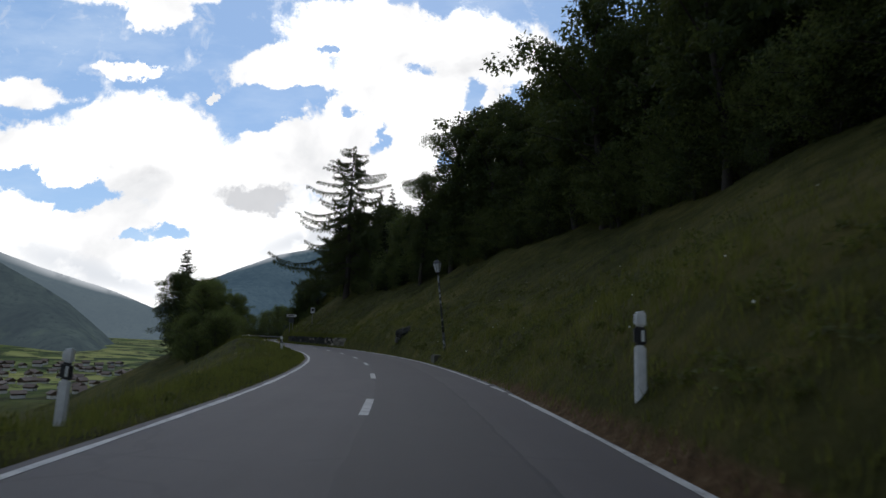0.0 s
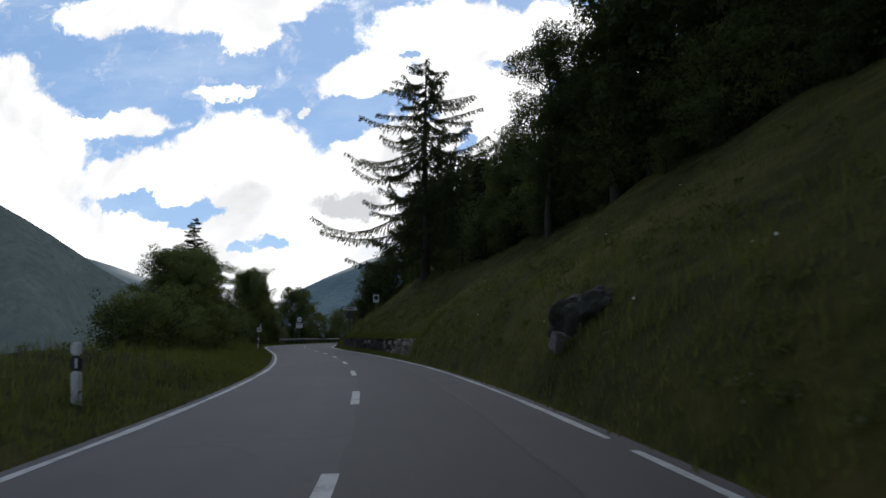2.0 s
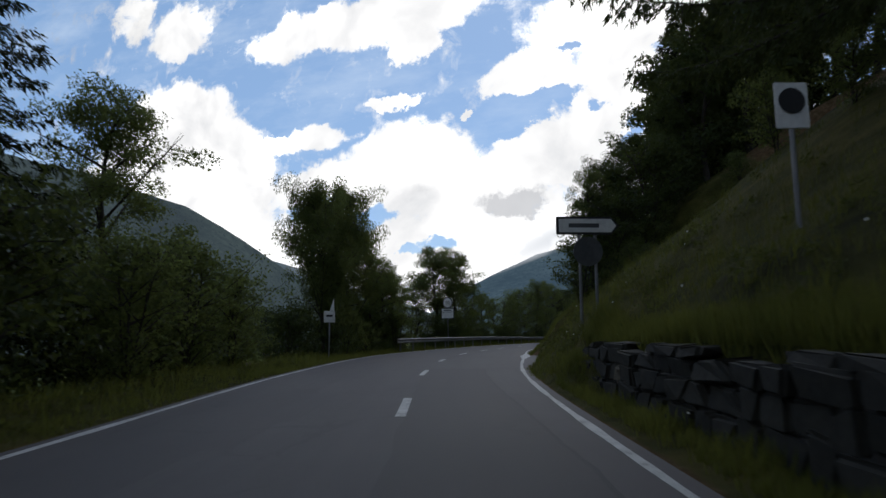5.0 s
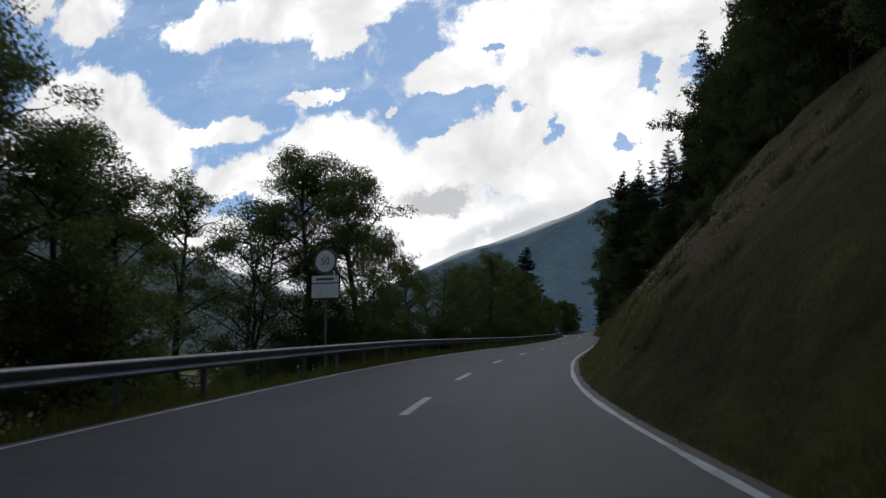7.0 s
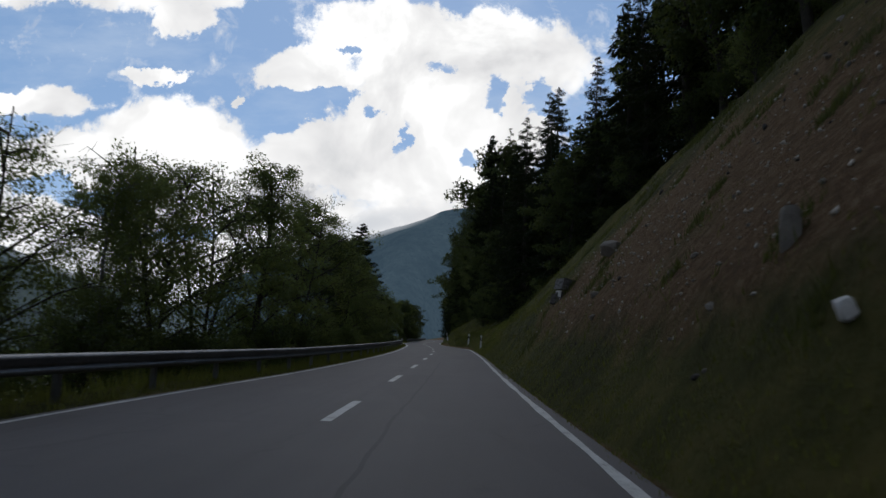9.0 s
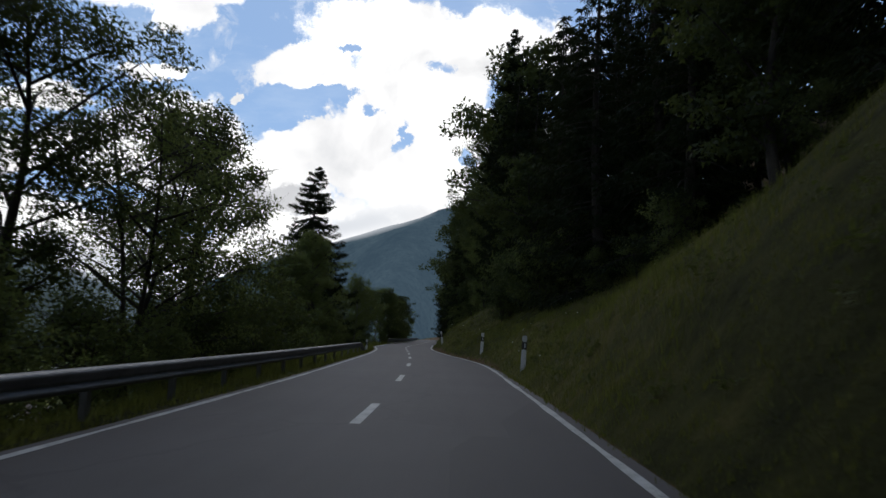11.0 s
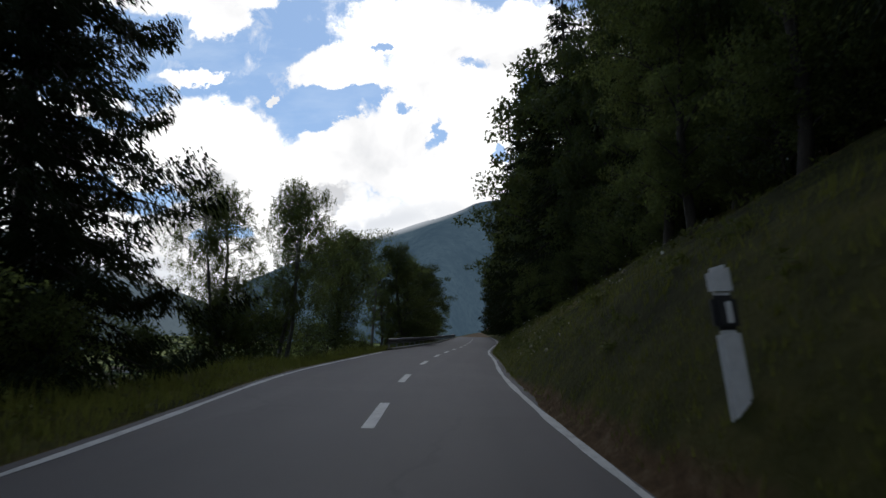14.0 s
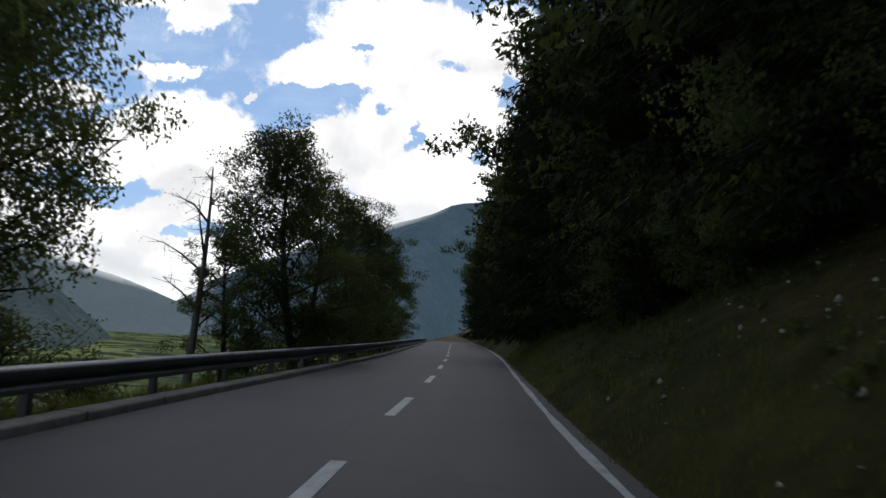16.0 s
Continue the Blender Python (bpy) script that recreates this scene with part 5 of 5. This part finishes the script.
# limit sign with a place board
sg = thing("limit_sign", "round speed limit sign above a framed white board on a pole", "road sign", set_at(157.6, -6.85, turn=-8))
base = spot(157.6, -6.85).z
part("pole", rod(0.045, 0.045, (0, 0, -0.3), (0, 0, 4.55 - base), 10), "pole", sg)
bz = 3.35 - base
bd = part("board", box(1.42, 0.04, 1.06, (0, -0.06, bz), 0.01), "black", sg, "dark framed board")
part("panel", box(1.30, 0.02, 0.30, (0, -0.088, bz + 0.33), 0.004), "white", bd, "narrow white panel")
part("panel", box(1.30, 0.02, 0.60, (0, -0.088, bz - 0.17), 0.004), "white", bd, "wide white panel")
part("bar", box(0.85, 0.006, 0.10, (0, -0.101, bz + 0.33)), "signgrey", bd)
ds = part("disc", disc(0.56, 0.04, (0, -0.06, bz + 1.10)), "signgrey", sg, "dark grey rim")
part("face", disc(0.46, 0.012, (0, -0.085, bz + 1.10)), "white", ds, "white face")
lettering("50", 0.44, (0, -0.093, bz + 1.09), ds)

# arrow sign with the back of a round sign under it
p = spot(113.5, 5.2)
ar = thing("arrow_sign", "arrow-shaped direction board over a round sign seen from behind", "road sign", pose(p.x, p.y, p.z, 0, 0, heading(113.5) + 4))
top = 4.6 - p.z
part("pole", rod(0.05, 0.05, (-0.25, 0.05, -0.3), (-0.25, 0.05, top + 0.2), 10), "pole", ar)
part("pole", rod(0.05, 0.05, (0.25, 0.05, -0.3), (0.25, 0.05, top + 0.2), 10), "pole", ar)


def arrow(w, h, t, y):
    bm = bmesh.new()
    out = [(-w, -h), (w - h * 0.8, -h), (w, 0), (w - h * 0.8, h), (-w, h)]
    f = bm.faces.new([bm.verts.new((x, y, top + z)) for x, z in out])
    g = bmesh.ops.extrude_face_region(bm, geom=[f])
    bmesh.ops.translate(bm, vec=(0, t, 0), verts=[v for v in g["geom"] if isinstance(v, bmesh.types.BMVert)])
    bmesh.ops.recalc_face_normals(bm, faces=bm.faces)
    return bm


bd = part("board", arrow(0.98, 0.28, 0.04, -0.04), "black", ar, "black border")
part("panel", arrow(0.90, 0.21, 0.015, -0.058), "white", bd, "white face")
part("bar", box(0.95, 0.006, 0.13, (-0.12, -0.063, top)), "signgrey", bd)
part("disc", disc(0.46, 0.03, (0, 0.0, top - 0.80)), "signgrey", ar, "dark grey sign back")

# round sign on the bank, over a small plate
p = spot(104.9, 7.0)
rs = thing("round_sign", "round road sign with square plate on a tall pole", "road sign", pose(p.x, p.y, p.z, 0, 0, heading(104.9)))
top = 5.35 - p.z
part("pole", rod(0.045, 0.045, (0, 0.03, -0.3), (0, 0.03, top + 0.3), 10), "pole", rs)
part("plate", box(0.62, 0.03, 0.86, (0, -0.02, top), 0.02), "white", rs, "pale rectangular plate")
part("disc", disc(0.24, 0.02, (0, -0.045, top + 0.08)), "black", rs, "dark disc")

# white bend markers at the mouth of the bend
p = spot(128.0, -6.4)
mk = thing("marker_board", "white marker board with a small white flag above", "road sign", pose(p.x, p.y, p.z, 0, 0, heading(110)))
top = 2.3 - p.z
part("pole", rod(0.04, 0.04, (0, 0.03, -0.3), (0, 0.03, top), 8), "pole", mk)
bd = part("board", box(0.62, 0.03, 0.62, (0, -0.02, top - 0.05), 0.02), "white", mk)
part("bar", box(0.34, 0.008, 0.12, (0, -0.04, top + 0.0)), "black", bd)
bm = bmesh.new()
f = bm.faces.new([bm.verts.new(v) for v in ((0.0, 0, top + 0.27), (0.26, 0, top + 0.27), (0.22, 0, top + 0.95))])
g2 = bmesh.ops.extrude_face_region(bm, geom=[f])
bmesh.ops.translate(bm, vec=(0, 0.02, 0), verts=[v for v in g2["geom"] if isinstance(v, bmesh.types.BMVert)])
part("flag", bm, "white", mk)


# ---- stone wall under the bank ----
def stone_wall():
    g = random.Random(8)
    wall = thing("stone_wall", "low dry wall of grey field stones under the bank", "stone wall", kind="structure")
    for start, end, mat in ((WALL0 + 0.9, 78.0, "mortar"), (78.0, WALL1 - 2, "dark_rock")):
        core = np.arange(start, end + 0.01, 0.5)
        c, a, r = frame_at(core)
        d = glide(core, 3) + 1.30
        rows = [np.column_stack([c + r * (d + u)[:, None], np.full(len(core), w)]) for u, w in ((-0.13, -0.2), (-0.03, 0.90), (0.5, 0.92), (0.5, -0.2))]
        grid = np.stack(rows, 1)
        i = np.arange(grid.shape[0] * 4).reshape(-1, 4)
        part("wall_core", mesh_np("wall_core", grid.reshape(-1, 3), np.stack([i[:-1, :-1], i[1:, :-1], i[1:, 1:], i[:-1, 1:]], -1).reshape(-1, 4)), mat, wall)
    shapes, blackish = [], []
    for k in range(18):
        bm = box(1, 1, 1, (0, 0, 0), 0.12)
        for v in bm.verts:
            v.co += Vector(noise.noise_vector(v.co * 1.7 + Vector((k * 7.1, 0, 3)))) * 0.24
        me = bpy.data.meshes.new("stone")
        bm.to_mesh(me)
        bm.free()
        (shapes if k < 9 else blackish).append(me)
    z = 0.0
    for h in (0.40, 0.34, 0.28, 0.14):
        s = WALL0 + 0.6 + g.uniform(0, 0.4)
        while s < WALL1 - 2.5:
            w = g.uniform(0.3, 1.15)
            if z > 0.85 and g.random() < 0.45:
                s += w
                continue
            cq, aq, rq = frame_at(s + w / 2)
            off = float(glide(s + w / 2, 3)) + 1.30 + 0.10 * z + g.uniform(-0.05, 0.05)
            p = cq + rq * off
            # from 7.5 m along, more and more stones take the near-black rock
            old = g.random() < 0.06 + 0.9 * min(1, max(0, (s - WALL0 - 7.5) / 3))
            o = part("stone", g.choice(blackish if old else shapes), "black_rock" if old else "stone", wall)
            o.matrix_world = pose(p[0], p[1], z + h / 2 - 0.02, g.uniform(-4, 4), g.uniform(-5, 5), heading(s) + g.uniform(-4, 4)) @ Matrix.Diagonal((0.42, w * 1.02, h * g.uniform(0.85, 1.2), 1))
            s += w
        z += h * 0.97


stone_wall()


def ground_field(s, d):
    """Heights with the unevenness of the ground, for many places at once."""
    c, a, r = frame_at(s)
    p = c + r * d[:, None]
    left, right = glide(s, 2), glide(s, 3)
    e = np.where(d > 0, d - right, -d - left)
    z = np.where(d > 0, rise(s, np.maximum(e, 0)), fall(s, np.maximum(e, 0)))
    un = rough_field(p[:, 0], p[:, 1], 0.35, 3) * 0.10 * np.clip((e - 0.5 - (d > 0) * side_road(s)) / 2, 0, 1) * (1 + np.minimum(e, 60) / 12)
    return np.column_stack([p, z + un]), e


# ---- rocks on the bank ----
def boulder(name, label, s, d, size, mat, seed, lift=0.0, cuts=2, flat=0.72):
    p = spot(s, d)
    bm = bmesh.new()
    bmesh.ops.create_icosphere(bm, subdivisions=cuts, radius=1)
    for v in bm.verts:
        k = v.co.copy()
        v.co = k * (1 + 0.35 * noise.noise(k * 1.3 + Vector((seed, 0, 0))) + 0.12 * noise.noise(k * 3.7 + Vector((0, seed, 0))))
        for ax in range(3):
            v.co[ax] = max(-flat, min(flat, v.co[ax]))
    ob = thing(name, label, "rock", pose(p.x, p.y, p.z + lift, seed * 17 % 30, seed * 29 % 25, seed * 47 % 360) @ Matrix.Diagonal((*size, 1)))
    part("stone_body", bm, mat, ob)
    return ob


def block(name, label, s, d, size, mat, seed, lift, turn=(0, 0, 0)):
    """A square-cut block of rock with chipped faces."""
    p = spot(s, d)
    bm = bmesh.new()
    bmesh.ops.create_cube(bm, size=2)
    for v in bm.verts:
        v.co += Vector(noise.noise_vector(v.co * 0.9 + Vector((seed * 3.1, 0, 0)))) * 0.38
    bmesh.ops.subdivide_edges(bm, edges=bm.edges, cuts=9, use_grid_fill=True)
    for v in bm.verts:
        v.co += Vector(noise.noise_vector(v.co * 2.1 + Vector((0, seed, 0)))) * 0.10 + Vector(noise.noise_vector(v.co * 5.3)) * 0.06 + Vector(noise.noise_vector(v.co * 11)) * 0.03
    ob = thing(name, label, "rock", pose(p.x, p.y, p.z + lift, turn[0], turn[1], heading(s) + turn[2]) @ Matrix.Diagonal((*size, 1)))
    part("stone_body", bm, mat, ob)


boulder("boulder", "near-black boulder set in the grassy bank", 49.3, 4.54, (0.52, 0.64, 0.54), "black_rock", 5, -0.08, 4, 1.2)
boulder("boulder", "near-black rock sunk in the bank beside a larger one", 48.8, 4.88, (0.50, 0.46, 0.40), "black_rock", 12, -0.18, 4, 1.2)
block("boulder", "pale broken stone under the near-black boulder", 49.0, 4.12, (0.20, 0.14, 0.17), "grey_rock", 9, 0.08, (20, 8, 10))
block("boulder", "grey stone wedged under the near-black boulder", 48.9, 4.42, (0.16, 0.14, 0.12), "grey_rock", 4, 0.02, (12, -8, 40))
block("boulder", "large square-cut boulder with a pale flat top jutting from the bank", 192.6, 5.98, (0.36, 0.32, 0.20), "grey_rock", 3, 0.16, (4, 10, 20))
# thin slab that whitens the left face of the boulder above
block("boulder", "thin white slab set on the flank of the square-cut boulder", 192.40, 5.60, (0.03, 0.20, 0.18), "white_rock", 6, 0.20, (4, 10, 20))
block("boulder", "dark undercut boulder below the larger one", 192.6, 5.78, (0.34, 0.30, 0.24), "dark_rock", 5, -0.16, (-8, 10, 30))
boulder("boulder", "weathered grey boulder high on the bank", 189.9, 7.0, (0.42, 0.36, 0.34), "rock", 7, 0.1)
boulder("boulder", "upright pale boulder on the scree", 175.1, 5.5, (0.13, 0.15, 0.40), "rock", 9, 0.15)
boulder("boulder", "small white block on the scree", 173.3, 4.95, (0.10, 0.11, 0.14), "white_rock", 11, 0.14)
STONES = []
for k in range(9):   # two pale shapes to one dark
    bm = bmesh.new()
    bmesh.ops.create_icosphere(bm, subdivisions=1, radius=1)
    for v in bm.verts:
        v.co *= 1 + 0.5 * noise.noise(v.co * 1.5 + Vector((k * 3.3, 1, 0)))
    me = bpy.data.meshes.new("loose_stone")
    bm.to_mesh(me)
    bm.free()
    me.materials.append(MAT[("rock", "rock", "dark_rock")[k % 3]])
    STONES.append(me)
for k in range(290):
    s = 146 + 58 * G.random() if k < 270 else 270 + 30 * G.random()
    e = 0.9 + 8.5 * G.random() ** 0.9
    p = spot(s, float(glide(s, 3)) + e)
    r = 0.03 + 0.085 * G.random() ** 3
    st = new("loose_stone", G.choice(STONES))
    tagged(st, "dark loose stone lying on the scree bank" if st.data.materials[0].name == "dark_rock" else "pale loose stone lying on the scree bank", "stone", "loose stones")
    st.matrix_world = pose(p.x, p.y, float(ground_field(np.array([s]), np.array([float(glide(s, 3)) + e]))[0][0, 2]) + r * 0.35, G.uniform(0, 360), G.uniform(0, 360), 0) @ Matrix.Diagonal((r, r * G.uniform(0.7, 1.4), r * 0.7, 1))


def pebbles():
    """The fine scree: small pale stones, too many to count."""
    g = np.random.RandomState(41)
    n = 5600
    s = np.where(g.uniform(0, 1, n) < 0.92, g.uniform(146, 204, n), g.uniform(270, 302, n))
    e = 0.7 + 8.0 * g.uniform(0, 1, n) ** 1.1
    shape = np.array([(1, 0, 0), (-1, 0, 0), (0, 1, 0), (0, -1, 0), (0, 0, 1), (0, 0, -1)], float)
    face = np.array([(0, 2, 4), (2, 1, 4), (1, 3, 4), (3, 0, 4), (2, 0, 5), (1, 2, 5), (3, 1, 5), (0, 3, 5)])
    keep = (s > 260) | (bare_bank(s, e) > g.uniform(0.3, 1.0, n))
    s, e = s[keep], e[keep]
    n = len(s)
    p, _ = ground_field(s, glide(s, 3) + e)
    r = 0.012 + 0.042 * g.uniform(0, 1, n) ** 2.5
    v = p[:, None] + (shape[None] * g.uniform(0.6, 1.3, (n, 6, 1)) + g.normal(0, 0.25, (n, 6, 3))) * r[:, None, None] + (0, 0, 0.025)
    f = face[None] + 6 * np.arange(n)[:, None, None]
    tagged(part("scree_pebbles", mesh_np("scree_pebbles", v.reshape(-1, 3), f.reshape(-1, 3)), "pebble"), "fine pale scree pebbles on the earthy bank", "gravel", kind="stuff")


# ---- grass and flowers ----
pebbles()


def blades(name, label, s, d, tall, thin, per, mat, seed):
    g = np.random.RandomState(seed)
    s, d, tall = np.repeat(s, per), np.repeat(d, per), np.repeat(tall, per)
    n = len(s)
    s, d = s + g.normal(0, 0.06, n), d + g.normal(0, 0.06, n)
    p, e = ground_field(s, d)
    h = tall * g.uniform(0.5, 1.25, n)
    w = g.uniform(0, 2 * math.pi, n)
    side = np.column_stack([np.cos(w), np.sin(w), np.zeros(n)]) * (thin * g.uniform(0.7, 1.4, n))[:, None]
    tip = p + np.column_stack([g.normal(0, 0.28, n) * h, g.normal(0, 0.28, n) * h, h])
    base = p - (0, 0, 0.03)
    v = np.stack([base - side, base + side, tip], 1).reshape(-1, 3)
    me = mesh_np(name, v, np.arange(3 * n).reshape(n, 3))
    return tagged(part(name, me, mat), label, "grass", kind="stuff")


def sow():
    g = np.random.RandomState(77)
    n = 46000
    s = g.uniform(-6, 330, n)
    e = 0.2 + g.exponential(3.2, n)
    keep = (e < 12) & (e > side_road(s) + 0.3 * (s > 118) * (s < 134)) & (e < table(s, WOOD) + 1.5)
    keep &= ~((s > WALL0) & (s < WALL1) & (e < 1.5))
    scree = bare_bank(s, e)
    scree = np.maximum(scree, 0.5 * np.clip((s - 256) / 12, 0, 1) * np.clip((318 - s) / 14, 0, 1) * np.clip((e - 1.0) / 1.3, 0, 1))
    keep &= g.uniform(0, 1, n) > 1.05 * scree
    s, e = s[keep], e[keep]
    tall = 0.12 + 0.20 * np.clip((e - 0.3) / 1.5, 0, 1) * (0.5 + 0.5 * np.sin(s * 0.21 + e) ** 2)
    tall = tall * np.where((s > 138) & (s < 212), 0.46, np.where((s > 258) & (s < 316), 0.5, 1.0))
    clump = np.sin(s * 1.9 + 2.3 * np.sin(e * 1.1)) * np.sin(e * 2.3 + 1.7 * np.sin(s * 0.8))
    tall = tall * (1.0 + 0.75 * np.clip(clump, -0.6, 1) * (e > 1.5))
    # tufts over the head of the wall and in the gutter at its foot
    m = 9000
    ws, top = g.uniform(WALL0 - 1, WALL1, m), g.uniform(0, 1, m) < 0.62
    we = np.where(top, g.uniform(1.5, 2.1, m), g.uniform(0.55, 1.15, m))
    s, e, tall = np.r_[s, ws], np.r_[e, we], np.r_[tall, np.where(top, 0.42, 0.16 + 0.14 * np.sin(ws * 1.3) ** 2)]
    blades("bank_grass", "uncut green and straw meadow grass on the bank", s, glide(s, 3) + e, tall, 0.010, 4, "grass", 1)
    n = 30000
    s = g.uniform(-6, 330, n)
    e = 0.3 + g.exponential(2.0, n)
    keep = (e < 9)
    s, e = s[keep], e[keep]
    tall = 0.14 + 0.34 * np.clip((e - 0.4) / 1.5, 0, 1) * (0.4 + 0.6 * np.sin(s * 0.17 + 1.3 * e) ** 2)
    tall = tall * (1 + 1.3 * np.exp(-((s - 83.5) / 4.0) ** 2) * (e > 0.8))
    blades("verge_grass", "tall green verge grass beside the road", s, -glide(s, 2) - e, tall, 0.010, 4, "grass", 2)
    # dark tufts scattered over the bare bank
    m = 110
    cs, ce = g.uniform(146, 200, m), 1.2 + 8.0 * g.uniform(0, 1, m)
    wide = np.repeat(g.uniform(0.06, 0.22, m), 60)
    s, e = np.repeat(cs, 60) + g.normal(0, 1, m * 60) * wide, np.repeat(ce, 60) + g.normal(0, 1, m * 60) * wide
    blades("scree_tufts", "dark tufts of grass and weeds on the bare bank", s, glide(s, 3) + e, 0.08 + wide, 0.012, 2, "herb", 3)


sow()


def herbs():
    """Broad-leaved weeds in low clumps among the grass of the bank and the verge."""
    g = np.random.RandomState(19)
    n = 2600
    s = np.where(g.uniform(0, 1, n) < 0.7, g.uniform(-4, 122, n), g.uniform(208, 312, n))
    right = g.uniform(0, 1, n) < 0.78
    e = 0.7 + g.exponential(2.6, n)
    lumps = np.sin(s * 0.9 + 1.7 * np.sin(e * 1.3)) * np.sin(e * 1.7 + 1.1 * np.sin(s * 0.5))
    keep = (e < np.where(right, 11, 5)) & (lumps > g.uniform(-0.7, 0.5, n)) & ~(right & (s > WALL0) & (s < WALL1) & (e < 1.9)) & (e > side_road(s) * right + 0.5)
    s, e, right = s[keep], e[keep], right[keep]
    p, _ = ground_field(s, np.where(right, glide(s, 3) + e, -glide(s, 2) - e))
    m = 26
    size = np.repeat(g.uniform(0.12, 0.34, len(s)), m)
    c = np.repeat(p, m, 0) + g.normal(0, 0.5, (len(s) * m, 3)) * size[:, None] * (1, 1, 0.25) + np.column_stack([np.zeros((len(s) * m, 2)), size * g.uniform(0.1, 1.0, len(s) * m)])
    v, f = sprays(c, g.normal(0, 1, (len(c), 3)) + (0, 0, 0.35), 0.10, 0.055, g)
    tagged(part("bank_herbs", mesh_np("bank_herbs", v, f), "herb"), "low clumps of broad-leaved weeds among the grass", "weeds", kind="stuff")


herbs()


def flowers():
    g = np.random.RandomState(5)
    n = 190
    s = g.uniform(4, 300, n)
    e = 0.9 + g.exponential(2.6, n)
    keep = (e < 9) & ((s < 118) | (s > 215) | (g.uniform(0, 1, n) < 0.3)) & (e > side_road(s) + 0.6)
    s, e = s[keep], e[keep]
    p, _ = ground_field(s, glide(s, 3) + e)
    p[:, 2] += g.uniform(0.25, 0.5, len(p))
    vs, fs = [], []
    for k, q in enumerate(p):
        r = g.uniform(0.010, 0.028)
        ring = [q + np.array([math.cos(w) * r, -0.4 * r, math.sin(w) * r]) for w in np.linspace(0, 2 * math.pi, 6, endpoint=False)]
        b = len(vs)
        vs += [q] + ring
        fs += [(b, b + 1 + i, b + 1 + (i + 1) % 6) for i in range(6)]
    tagged(part("meadow_flowers", mesh_np("meadow_flowers", vs, fs), "flower"), "small white flower heads in the meadow grass", "flowers", kind="stuff")


flowers()


# ---- the village in the valley ----
def chalet():
    ob = thing("chalet", "distant chalet with white base and dark gabled roof", "house", group="valley village")
    part("wall", box(9, 11, 5.5, (0, 0, 2.5)), "plaster", ob)
    part("upper_wall", box(9.1, 11.1, 2.4, (0, 0, 4.6)), "wood", ob, "dark timber upper floor")
    bm = bmesh.new()
    out = [(-5.8, 5.2), (0, 8.6), (5.8, 5.2), (5.8, 5.6), (0, 9.05), (-5.8, 5.6)]
    a = [bm.verts.new((x, -6.6, z)) for x, z in out]
    b = [bm.verts.new((x, 6.6, z)) for x, z in out]
    bm.faces.new(a)
    bm.faces.new(b[::-1])
    for i in range(6):
        j = (i + 1) % 6
        bm.faces.new((a[i], b[i], b[j], a[j]))
    bmesh.ops.recalc_face_normals(bm, faces=bm.faces)
    part("roof", bm, "roof", ob)
    gable = bmesh.new()
    for y in (-5.5, 5.5):
        gable.faces.new([gable.verts.new(q) for q in ((-4.5, y, 5.2), (4.5, y, 5.2), (0, y, 8.0))])
    part("gable", gable, "wood", ob)
    for x in (-2.6, 0, 2.6):
        for z in (1.6, 4.4):
            part("window", box(1.1, 0.1, 1.2, (x, -5.57, z)), "glass", ob)
    return ob


def valley_floor(az, r):
    """The place on the valley floor at an azimuth (degrees to the left) and a distance from the road."""
    return -40 - r * math.sin(radians(az)), 100 + r * math.cos(radians(az))


def valley_height(x, y):
    """Height of the terrain far out on the left, from the same shape as the ground."""
    s = y + 6.0
    c = frame_at(s)[0]
    e = math.hypot(x - c[0], y - c[1]) if x < c[0] else 0.0
    e = (c[0] - x) - float(glide(s, 2))
    return float(fall(s, max(e, 0.0)))


first = None
vg = random.Random(31)
for k in range(190):
    az, r = vg.uniform(25, 52), vg.uniform(470, 960)
    x, y = valley_floor(az, r)
    if first is None:
        first = chalet()
        first.matrix_basis = pose(x, y, valley_height(x, y), 0, 0, vg.uniform(0, 360)) @ Matrix.Diagonal((0.7, 0.7, 0.75, 1))
    else:
        m = pose(x, y, valley_height(x, y), 0, 0, vg.uniform(0, 360)) @ Matrix.Diagonal((vg.uniform(0.5, 0.85), vg.uniform(0.55, 0.9), vg.uniform(0.6, 0.85), 1))
        c = copy_thing(first, m)
        c.matrix_basis = m
